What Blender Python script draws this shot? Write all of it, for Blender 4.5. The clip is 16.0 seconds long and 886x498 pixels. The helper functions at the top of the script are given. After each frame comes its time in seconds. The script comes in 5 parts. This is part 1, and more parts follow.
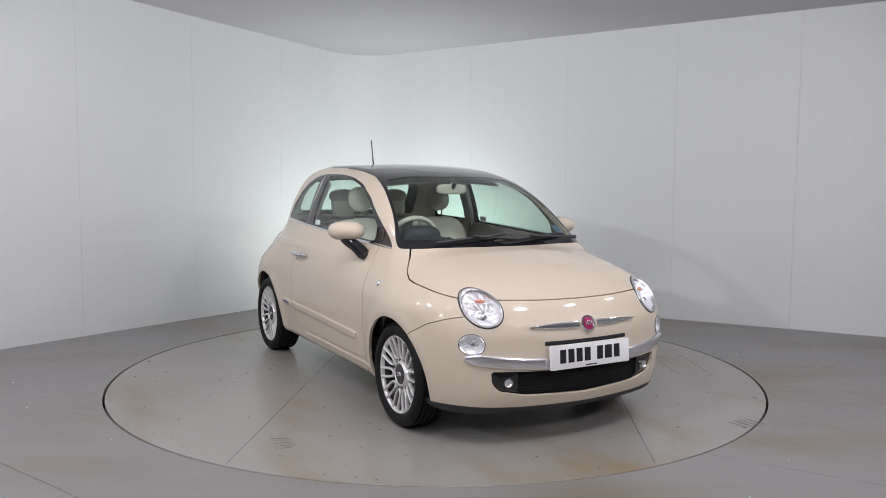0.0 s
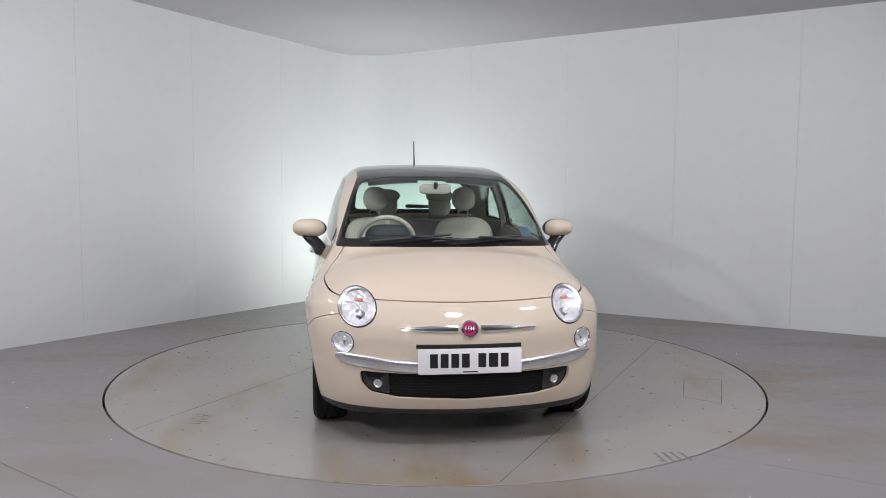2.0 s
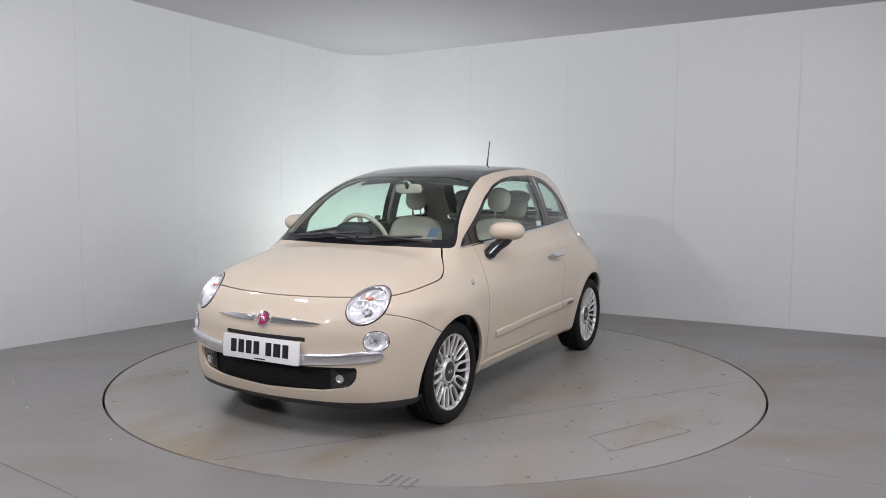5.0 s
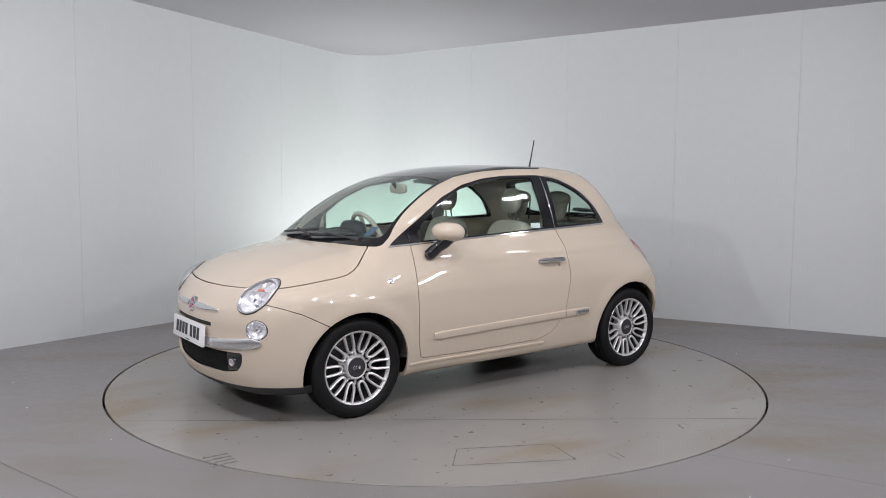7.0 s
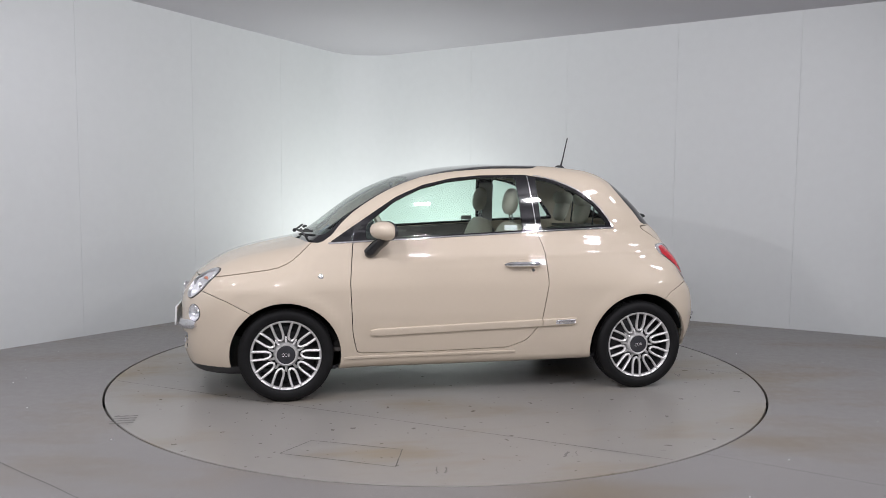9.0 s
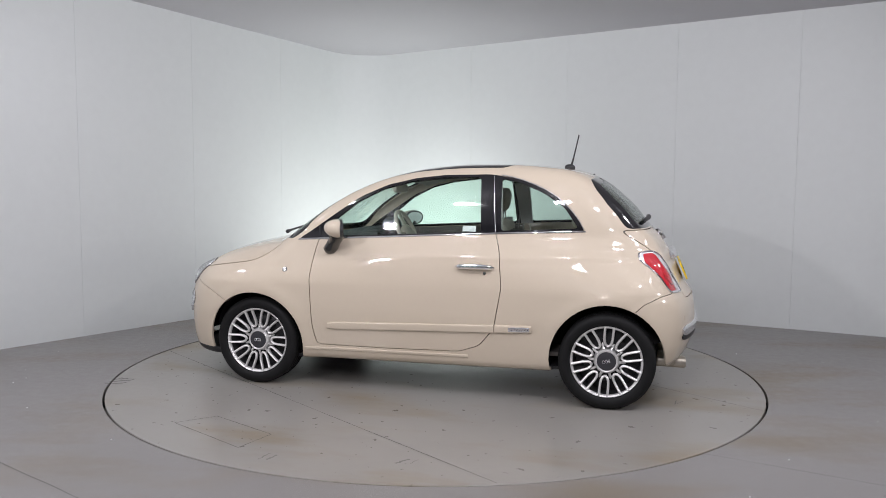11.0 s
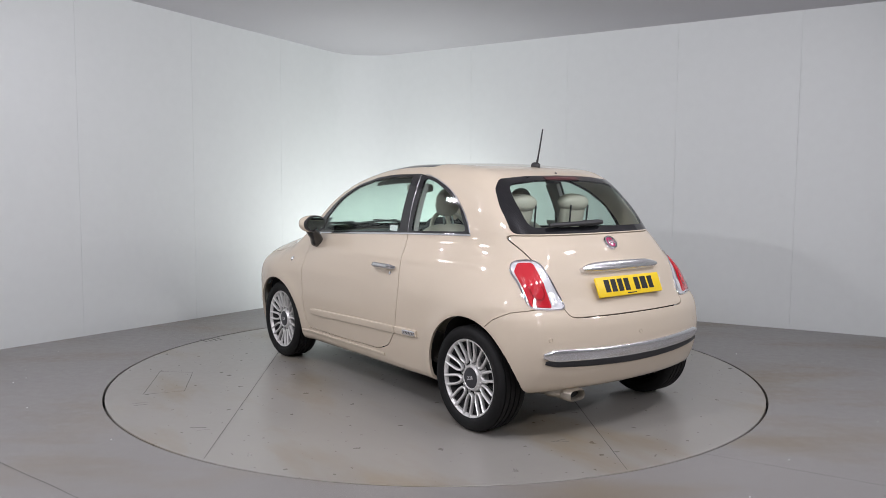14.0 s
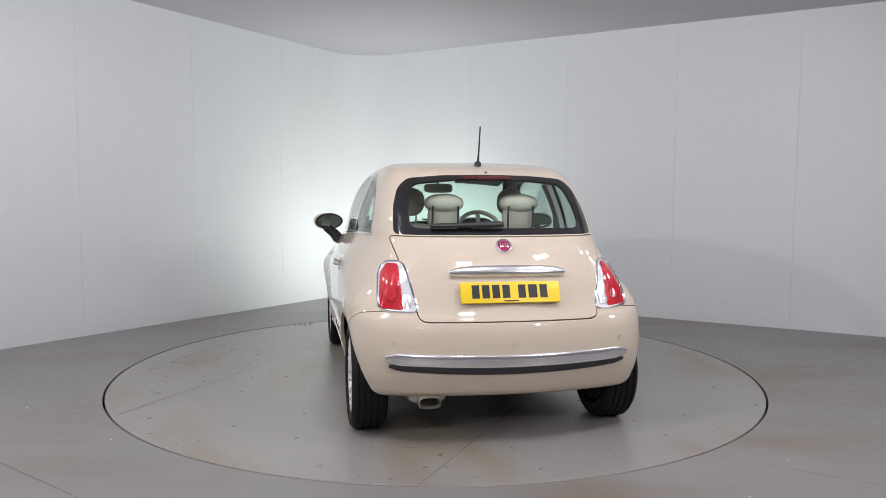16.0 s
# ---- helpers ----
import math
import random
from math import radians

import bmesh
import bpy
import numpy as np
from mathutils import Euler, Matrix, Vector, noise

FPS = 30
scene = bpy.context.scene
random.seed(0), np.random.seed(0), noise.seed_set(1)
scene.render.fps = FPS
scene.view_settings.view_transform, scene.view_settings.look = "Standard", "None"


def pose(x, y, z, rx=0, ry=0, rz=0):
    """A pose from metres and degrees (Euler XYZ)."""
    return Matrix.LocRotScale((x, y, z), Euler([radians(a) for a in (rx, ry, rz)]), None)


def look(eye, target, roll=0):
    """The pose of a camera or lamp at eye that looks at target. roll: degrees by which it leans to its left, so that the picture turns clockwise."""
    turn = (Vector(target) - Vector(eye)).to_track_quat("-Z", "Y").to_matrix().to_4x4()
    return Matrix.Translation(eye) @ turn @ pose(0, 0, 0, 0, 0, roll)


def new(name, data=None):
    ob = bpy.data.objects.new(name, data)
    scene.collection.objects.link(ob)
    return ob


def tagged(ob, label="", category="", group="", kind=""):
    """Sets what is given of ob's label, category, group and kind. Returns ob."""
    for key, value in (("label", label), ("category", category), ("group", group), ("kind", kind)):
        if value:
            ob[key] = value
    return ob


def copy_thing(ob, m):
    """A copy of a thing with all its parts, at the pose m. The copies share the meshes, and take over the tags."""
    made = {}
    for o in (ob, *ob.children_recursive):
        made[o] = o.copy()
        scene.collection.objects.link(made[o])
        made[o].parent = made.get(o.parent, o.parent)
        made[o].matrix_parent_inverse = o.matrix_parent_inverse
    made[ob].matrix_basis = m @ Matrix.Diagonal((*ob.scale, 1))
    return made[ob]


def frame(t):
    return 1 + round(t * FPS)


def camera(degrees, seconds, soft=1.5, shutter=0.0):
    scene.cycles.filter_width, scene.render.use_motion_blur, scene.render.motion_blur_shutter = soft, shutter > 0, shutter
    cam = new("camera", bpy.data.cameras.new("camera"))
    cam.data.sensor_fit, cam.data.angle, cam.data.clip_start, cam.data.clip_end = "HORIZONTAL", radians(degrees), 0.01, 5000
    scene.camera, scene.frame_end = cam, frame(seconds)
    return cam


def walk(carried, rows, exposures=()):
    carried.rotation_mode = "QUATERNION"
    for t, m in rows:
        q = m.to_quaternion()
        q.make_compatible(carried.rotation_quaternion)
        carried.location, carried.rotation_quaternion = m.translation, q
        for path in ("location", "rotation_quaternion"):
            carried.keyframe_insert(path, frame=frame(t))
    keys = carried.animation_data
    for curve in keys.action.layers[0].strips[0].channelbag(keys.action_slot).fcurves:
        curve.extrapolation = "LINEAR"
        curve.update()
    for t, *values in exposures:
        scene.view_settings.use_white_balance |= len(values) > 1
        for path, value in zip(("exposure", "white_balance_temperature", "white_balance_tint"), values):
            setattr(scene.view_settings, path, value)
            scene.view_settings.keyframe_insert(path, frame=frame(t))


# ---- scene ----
EYE = (0.0, -5.7065, 1.3698)
cam = camera(57.98, 16.0, soft=0.6)
CAM_POSE = look(EYE, (EYE[0] + 0.0071073, EYE[1] + 0.9962668, EYE[2] - 0.0860342), 0.4145)
walk(cam, [(0.0, CAM_POSE), (16.0, CAM_POSE)], exposures=[(0.0, 0.0, 6500, 10), (16.0, 0.0, 6500, 10)])

# ---- light ----
world = bpy.data.worlds.new("world")
world.use_nodes = True
world.node_tree.nodes["Background"].inputs[0].default_value = (0.5, 0.5, 0.55, 1)
world.node_tree.nodes["Background"].inputs[1].default_value = 0.02
scene.world = world


def ceiling_z(y):
    return 3.03 - 0.06 * y


def area_lamp(name, eye, target, w, h, watts, colour=(1, 1, 1)):
    data = bpy.data.lights.new(name, "AREA")
    data.shape, data.size, data.size_y, data.energy, data.color = "RECTANGLE", w, h, watts, colour
    ob = new(name, data)
    ob.matrix_world = look(eye, target)
    return ob


WHITE = (0.985, 0.965, 1.03)
# a ring of ceiling floods round the turntable, each tipped towards its middle
for angle, radius, watts in ((-172, 3.2, 8), (-147, 2.9, 14), (-112, 3.0, 19), (-80, 3.05, 19), (-52, 3.05, 15), (-30, 3.2, 9), (-10, 3.5, 8)):
    lx, ly = radius * math.cos(radians(angle)), radius * math.sin(radians(angle))
    area_lamp("ceiling_lamp", (lx, ly, ceiling_z(ly) - 0.16), (0, 0.2, 0.0), 0.26, 0.12, watts, WHITE)
# a second, wider row of floods, hung lower towards the back of the room
for angle, radius, watts in ((-158, 5.0, 8), (-128, 5.2, 47), (-96, 6.6, 40), (-58, 5.4, 33), (-30, 5.2, 22)):
    lx, ly = radius * math.cos(radians(angle)), radius * math.sin(radians(angle))
    area_lamp("ceiling_lamp", (lx, ly, ceiling_z(ly) - 0.60), (0, 0.6, 0.6), 0.24, 0.12, watts, WHITE)
# low floodlight behind the turntable that washes the corner
area_lamp("flood_lamp", (-0.26, 2.35, 0.30), (-0.62, 3.8, 1.55), 0.5, 0.25, 26, (0.95, 1.0, 0.97))


# ---- materials ----
def material(name, colour, rough=0.5, metal=0.0, coat=0.0, vary=0.0, scale=8.0, bump=0.0, bump_scale=60.0, **extra):
    """A surface with two scales of colour variation and fine relief."""
    m = bpy.data.materials.new(name)
    m.use_nodes = True
    nt = m.node_tree
    n, l = nt.nodes, nt.links
    bs = n["Principled BSDF"]
    bs.inputs["Base Color"].default_value = (*colour, 1)
    bs.inputs["Roughness"].default_value = rough
    bs.inputs["Metallic"].default_value = metal
    bs.inputs["Coat Weight"].default_value = coat
    bs.inputs["Coat Roughness"].default_value = 0.03
    for k, v in extra.items():
        bs.inputs[k.replace("_", " ")].default_value = v
    tc = n.new("ShaderNodeTexCoord")
    if vary:
        a = n.new("ShaderNodeTexNoise")
        a.inputs["Scale"].default_value, a.inputs["Detail"].default_value = scale, 6
        b = n.new("ShaderNodeTexNoise")
        b.inputs["Scale"].default_value, b.inputs["Detail"].default_value = scale * 14, 3
        l.new(tc.outputs["Object"], a.inputs["Vector"])
        l.new(tc.outputs["Object"], b.inputs["Vector"])
        add = n.new("ShaderNodeMath")
        add.operation = "ADD"
        l.new(a.outputs["Fac"], add.inputs[0])
        l.new(b.outputs["Fac"], add.inputs[1])
        mr = n.new("ShaderNodeMapRange")
        mr.inputs["From Min"].default_value, mr.inputs["From Max"].default_value = 0.6, 1.4
        mr.inputs["To Min"].default_value, mr.inputs["To Max"].default_value = 1 - vary, 1 + vary
        l.new(add.outputs[0], mr.inputs["Value"])
        hs = n.new("ShaderNodeHueSaturation")
        hs.inputs["Color"].default_value = (*colour, 1)
        l.new(mr.outputs[0], hs.inputs["Value"])
        l.new(hs.outputs[0], bs.inputs["Base Color"])
        rr = n.new("ShaderNodeMapRange")
        rr.inputs["From Min"].default_value, rr.inputs["From Max"].default_value = 0.3, 0.7
        rr.inputs["To Min"].default_value, rr.inputs["To Max"].default_value = rough * 0.85, min(1, rough * 1.15)
        l.new(b.outputs["Fac"], rr.inputs["Value"])
        l.new(rr.outputs[0], bs.inputs["Roughness"])
    if bump:
        c = n.new("ShaderNodeTexNoise")
        c.inputs["Scale"].default_value, c.inputs["Detail"].default_value = bump_scale, 4
        l.new(tc.outputs["Object"], c.inputs["Vector"])
        bp = n.new("ShaderNodeBump")
        bp.inputs["Strength"].default_value, bp.inputs["Distance"].default_value = bump, 0.004
        l.new(c.outputs["Fac"], bp.inputs["Height"])
        l.new(bp.outputs[0], bs.inputs["Normal"])
    return m


def glass(name, tint):
    """Thin pane: mostly clear, with a mirror gloss that grows at grazing angles."""
    m = bpy.data.materials.new(name)
    m.use_nodes = True
    n, l = m.node_tree.nodes, m.node_tree.links
    n.clear()
    out = n.new("ShaderNodeOutputMaterial")
    tr = n.new("ShaderNodeBsdfTransparent")
    tr.inputs[0].default_value = (*tint, 1)
    gl = n.new("ShaderNodeBsdfGlossy")
    gl.inputs["Roughness"].default_value = 0.02
    lw = n.new("ShaderNodeLayerWeight")
    lw.inputs[0].default_value = 0.5
    pw = n.new("ShaderNodeMath")
    pw.operation, pw.inputs[1].default_value = "POWER", 5.0
    fr = n.new("ShaderNodeMath")
    fr.operation, fr.inputs[1].default_value, fr.inputs[2].default_value = "MULTIPLY_ADD", 0.9, 0.035
    l.new(lw.outputs["Facing"], pw.inputs[0])
    l.new(pw.outputs[0], fr.inputs[0])
    mx = n.new("ShaderNodeMixShader")
    l.new(fr.outputs[0], mx.inputs[0])
    l.new(tr.outputs[0], mx.inputs[1])
    l.new(gl.outputs[0], mx.inputs[2])
    l.new(mx.outputs[0], out.inputs[0])
    return m


def concrete(name, colour, stains, gloss, grain):
    """Painted concrete: broad tone, ochre stains of their own shape, fine speckle, satin gloss."""
    m = material(name, colour, gloss, vary=0.09, scale=1.3, bump=0.25 * grain, bump_scale=220)
    n, l = m.node_tree.nodes, m.node_tree.links
    bs = n["Principled BSDF"]
    src = bs.inputs["Base Color"].links[0].from_socket
    tc = n.new("ShaderNodeTexCoord")
    mp = n.new("ShaderNodeMapping")
    mp.inputs["Scale"].default_value = (0.55, 1.5, 1)
    a = n.new("ShaderNodeTexNoise")
    a.inputs["Scale"].default_value, a.inputs["Detail"].default_value, a.inputs["Roughness"].default_value = 1.1, 5, 0.55
    l.new(tc.outputs["Object"], mp.inputs[0])
    l.new(mp.outputs[0], a.inputs["Vector"])
    mr = n.new("ShaderNodeMapRange")
    mr.inputs["From Min"].default_value, mr.inputs["From Max"].default_value = 0.50, 0.68
    mr.inputs["To Min"].default_value, mr.inputs["To Max"].default_value = 0.0, stains
    l.new(a.outputs["Fac"], mr.inputs["Value"])
    mix = n.new("ShaderNodeMix")
    mix.data_type, mix.blend_type = "RGBA", "MULTIPLY"
    mix.inputs["B"].default_value = (0.80, 0.64, 0.38, 1)
    l.new(mr.outputs[0], mix.inputs["Factor"])
    l.new(src, mix.inputs["A"])
    s = n.new("ShaderNodeTexNoise")
    s.inputs["Scale"].default_value, s.inputs["Detail"].default_value = 260, 2
    l.new(tc.outputs["Object"], s.inputs["Vector"])
    sr = n.new("ShaderNodeMapRange")
    sr.inputs["From Min"].default_value, sr.inputs["From Max"].default_value = 0.60, 0.70
    sr.inputs["To Min"].default_value, sr.inputs["To Max"].default_value = 0.0, grain
    l.new(s.outputs["Fac"], sr.inputs["Value"])
    mix2 = n.new("ShaderNodeMix")
    mix2.data_type = "RGBA"
    mix2.inputs["B"].default_value = (0.55, 0.55, 0.54, 1)
    l.new(sr.outputs[0], mix2.inputs["Factor"])
    l.new(mix.outputs["Result"], mix2.inputs["A"])
    # darker aggregate between the pale specks
    dk = n.new("ShaderNodeMapRange")
    dk.inputs["From Min"].default_value, dk.inputs["From Max"].default_value = 0.42, 0.32
    dk.inputs["To Min"].default_value, dk.inputs["To Max"].default_value = 0.0, grain
    l.new(s.outputs["Fac"], dk.inputs["Value"])
    mix3 = n.new("ShaderNodeMix")
    mix3.data_type = "RGBA"
    mix3.inputs["B"].default_value = (0.07, 0.066, 0.062, 1)
    l.new(dk.outputs[0], mix3.inputs["Factor"])
    l.new(mix2.outputs["Result"], mix3.inputs["A"])
    l.new(mix3.outputs["Result"], bs.inputs["Base Color"])
    return m


M_WALL = material("wall_paint", (0.67, 0.695, 0.69), 0.62, vary=0.025, scale=0.9, bump=0.04, bump_scale=90)
M_CEIL = material("ceiling_paint", (0.60, 0.59, 0.62), 0.75, vary=0.03, scale=1.0, bump=0.04)
M_JOINT = material("joint_filler", (0.62, 0.64, 0.64), 0.8)
M_FLOOR = concrete("floor_paint", (0.230, 0.220, 0.214), 0.62, 0.38, 0.45)
M_TABLE = concrete("turntable_paint", (0.282, 0.270, 0.250), 0.8, 0.32, 0.0)
M_DARK = material("dark_gap", (0.012, 0.012, 0.012), 0.8)
M_SEAM = material("floor_seam", (0.10, 0.097, 0.09), 0.7, vary=0.15, scale=6)
M_PAINT = material("cream_paint", (0.598, 0.513, 0.408), 0.5, coat=1.0, vary=0.012, scale=3, Specular_IOR_Level=0.15)
M_BLACK = material("black_gloss", (0.010, 0.010, 0.012), 0.08, coat=0.5)
M_ROOF = material("roof_glass", (0.014, 0.014, 0.016), 0.06, coat=0.5)
M_PLASTIC = material("black_plastic", (0.022, 0.022, 0.024), 0.5, vary=0.1, scale=20, bump=0.1, bump_scale=300)
M_RUBBER = material("tyre_rubber", (0.009, 0.009, 0.0095), 0.6, vary=0.2, scale=12, bump=0.15, bump_scale=160, Specular_IOR_Level=0.2)
M_CHROME = material("chrome", (0.86, 0.86, 0.88), 0.06, 1.0)
M_SATIN = material("satin_chrome", (0.84, 0.84, 0.86), 0.2, 0.9, vary=0.05, scale=20)
M_ALLOY = material("alloy_silver", (0.74, 0.73, 0.72), 0.34, 0.55, coat=0.3, vary=0.05, scale=25)
M_ALLOY_DARK = material("brake_metal", (0.035, 0.035, 0.037), 0.5, 0.4, vary=0.2, scale=15)
M_CAP = material("cap_grey", (0.035, 0.035, 0.04), 0.35)
M_GLASS = glass("green_glass", (0.90, 0.965, 0.935))
M_LENS = glass("clear_lens", (0.96, 0.97, 0.98))
M_RED = material("red_lens", (0.52, 0.018, 0.030), 0.08, coat=1.0)
M_RED_DARK = material("dark_red_lens", (0.32, 0.010, 0.016), 0.12, coat=1.0)
M_AMBER = material("amber_bulb", (0.62, 0.24, 0.15), 0.2)
M_BRAKE = material("unlit_brake_lens", (0.09, 0.006, 0.008), 0.12, coat=1.0)
M_WHITE = material("white_plate", (0.80, 0.80, 0.80), 0.35)
M_YELLOW = material("yellow_plate", (0.86, 0.60, 0.015), 0.35)
M_INK = material("plate_ink", (0.012, 0.012, 0.014), 0.4)
M_LEATHER = material("ivory_leather", (0.56, 0.52, 0.44), 0.5, vary=0.05, scale=9, bump=0.2, bump_scale=180)
M_CLOTH = material("grey_cloth", (0.16, 0.145, 0.135), 0.85, vary=0.12, scale=30, bump=0.2, bump_scale=400)
M_DASH = material("dashboard_black", (0.030, 0.034, 0.038), 0.6, vary=0.08, scale=10)
M_LINING = material("roof_lining", (0.42, 0.41, 0.39), 0.9, vary=0.05, scale=30)
M_BADGE = material("badge_maroon", (0.36, 0.015, 0.10), 0.12, coat=1.0)
M_MIRROR = material("mirror_glass", (0.9, 0.92, 0.92), 0.01, 1.0)
M_REFLECT = material("silvered_bowl", (0.88, 0.89, 0.92), 0.22, 0.55, vary=0.06, scale=40)
M_BOWL = material("faceted_reflector", (0.92, 0.92, 0.94), 0.20, 0.50, vary=0.04, scale=60)
M_SHROUD = material("exhaust_steel", (0.46, 0.42, 0.36), 0.38, 0.85, vary=0.12, scale=25)
M_SCUFF = material("scuff_mark", (0.19, 0.185, 0.175), 0.7, vary=0.2, scale=10)
M_STICKER = material("blue_sticker", (0.09, 0.13, 0.20), 0.5)


# ---- mesh helpers ----
def finish(name, bm, mat, parent=None, label="", smooth=40):
    me = bpy.data.meshes.new(name)
    bmesh.ops.recalc_face_normals(bm, faces=bm.faces[:])
    bm.to_mesh(me)
    bm.free()
    for mm in (mat if isinstance(mat, (list, tuple)) else (mat,)):
        me.materials.append(mm)
    if smooth:
        me.shade_smooth()
        me.set_sharp_from_angle(angle=radians(smooth))
    ob = new(name, me)
    if parent:
        ob.parent = parent
    if label:
        tagged(ob, label)
    return ob


def part(name, bm, mat, parent, label="", smooth=40):
    return finish(name, bm, mat, parent, label, smooth)


def add_box(bm, c, s, m=None, bevel=0.0):
    r = bmesh.ops.create_cube(bm, size=1.0, matrix=(m or Matrix()) @ Matrix.Translation(c) @ Matrix.Diagonal((*s, 1)))
    if bevel:
        es = list({e for v in r["verts"] for e in v.link_edges})
        bmesh.ops.bevel(bm, geom=es, offset=bevel, segments=2, affect="EDGES", profile=0.5)


def add_grid(bm, pts, wrap_u=False, wrap_v=False):
    """Quads over rows of points."""
    vs = [[bm.verts.new(p) for p in row] for row in pts]
    nu, nv = len(vs), len(vs[0])
    for i in range(nu if wrap_u else nu - 1):
        for j in range(nv if wrap_v else nv - 1):
            try:
                bm.faces.new((vs[i][j], vs[(i + 1) % nu][j], vs[(i + 1) % nu][(j + 1) % nv], vs[i][(j + 1) % nv]))
            except ValueError:
                pass
    return vs


def add_lathe(bm, profile, m=None, n=48):
    """Turns (radius, height) pairs about the z axis of m."""
    m = m or Matrix()
    add_grid(bm, [[m @ Vector((r * math.cos(a), r * math.sin(a), h)) for r, h in profile]
                  for a in (2 * math.pi * k / n for k in range(n))], wrap_u=True)


def add_tube(bm, path, r, n=8, flat=1.0, closed=False, up=Vector((0, 0, 1))):
    """A tube along a path; r is a number or one for each point."""
    path = [Vector(q) for q in path]
    rings = []
    k = len(path)
    for i, q in enumerate(path):
        a = path[(i - 1) % k] if (closed or i) else q
        b = path[(i + 1) % k] if (closed or i < k - 1) else q
        t = (b - a).normalized()
        s = t.cross(up)
        s = s.normalized() if s.length > 1e-4 else t.orthogonal().normalized()
        u = s.cross(t)
        rad = r[i] if isinstance(r, (list, tuple)) else r
        rings.append([q + s * (rad * math.cos(w)) + u * (rad * flat * math.sin(w)) for w in (2 * math.pi * j / n for j in range(n))])
    vs = add_grid(bm, rings, wrap_u=closed, wrap_v=True)
    if not closed:
        for ring in (vs[0], vs[-1]):
            bm.faces.new(ring)


def add_blob(bm, m, radii, e1=0.6, e2=0.6, nu=14, nv=24):
    """A superellipsoid: cushion-like for exponents below one."""
    def sp(v, e):
        return math.copysign(abs(v) ** e, v)
    rows = []
    for i in range(nu + 1):
        a = -math.pi / 2 + math.pi * (0.004 + 0.992 * i / nu)
        rows.append([m @ Vector((radii[0] * sp(math.cos(a), e1) * sp(math.cos(b), e2), radii[1] * sp(math.cos(a), e1) * sp(math.sin(b), e2),
                                 radii[2] * sp(math.sin(a), e1))) for b in (2 * math.pi * j / nv for j in range(nv))])
    vs = add_grid(bm, rows, wrap_v=True)
    bm.faces.new(vs[0][::-1])
    bm.faces.new(vs[-1])


def add_prism(bm, poly, m, h, bevel=0.0):
    """A flat outline in m's xy plane, h thick."""
    a = [bm.verts.new(m @ Vector((x, y, 0))) for x, y in poly]
    b = [bm.verts.new(m @ Vector((x, y, h))) for x, y in poly]
    bm.faces.new(a[::-1])
    top = bm.faces.new(b)
    for i in range(len(a)):
        bm.faces.new((a[i], a[(i + 1) % len(a)], b[(i + 1) % len(a)], b[i]))
    if bevel:
        bmesh.ops.bevel(bm, geom=top.edges[:], offset=bevel, segments=2, affect="EDGES", profile=0.5)


def ellipse(cx, cy, rx, ry, n=32):
    return [(cx + rx * math.cos(2 * math.pi * k / n), cy + ry * math.sin(2 * math.pi * k / n)) for k in range(n)]


def rounded(poly, r, n=4):
    """Rounds the corners of an outline by about r."""
    out = []
    k = len(poly)
    for i in range(k):
        p0, p1, p2 = (Vector(poly[(i + d) % k]) for d in (-1, 0, 1))
        a, b = p0 - p1, p2 - p1
        ra, rb = min(r, a.length * 0.45), min(r, b.length * 0.45)
        q0, q2 = p1 + a.normalized() * ra, p1 + b.normalized() * rb
        for j in range(n + 1):
            t = j / n
            q = q0 * (1 - t) ** 2 + p1 * 2 * t * (1 - t) + q2 * t * t
            out.append((q.x, q.y))
    return out


# ---- room ----
CORNER = Vector((-0.957, 3.910))
DIR_L = Vector((-0.6035, -0.7973))
DIR_R = Vector((0.8862, -0.4633))
FILLET = 0.48
LEN_L, LEN_R = 8.2, 8.6
BACK_Y = -9.5


def wall_strip(name, pts, label, parent=None, kind="structure", thick=0.06, mat=None):
    """An upright board over plan points, from the floor to the sloping ceiling."""
    bm = bmesh.new()
    n = len(pts)
    outs = []
    for i, q in enumerate(pts):
        t = (pts[min(i + 1, n - 1)] - pts[max(i - 1, 0)]).normalized()
        outs.append(q + Vector((-t.y, t.x)) * thick)
    rows = [[(q.x, q.y, -0.02), (q.x, q.y, ceiling_z(q.y) + 0.02), (o.x, o.y, ceiling_z(o.y) + 0.02), (o.x, o.y, -0.02)] for q, o in zip(pts, outs)]
    vs = add_grid(bm, rows, wrap_v=True)
    bm.faces.new(vs[0])
    bm.faces.new(vs[-1])
    ob = finish(name, bm, mat or M_WALL, parent, smooth=30)
    if not parent:
        tagged(ob, label, "wall", kind=kind)
    return ob


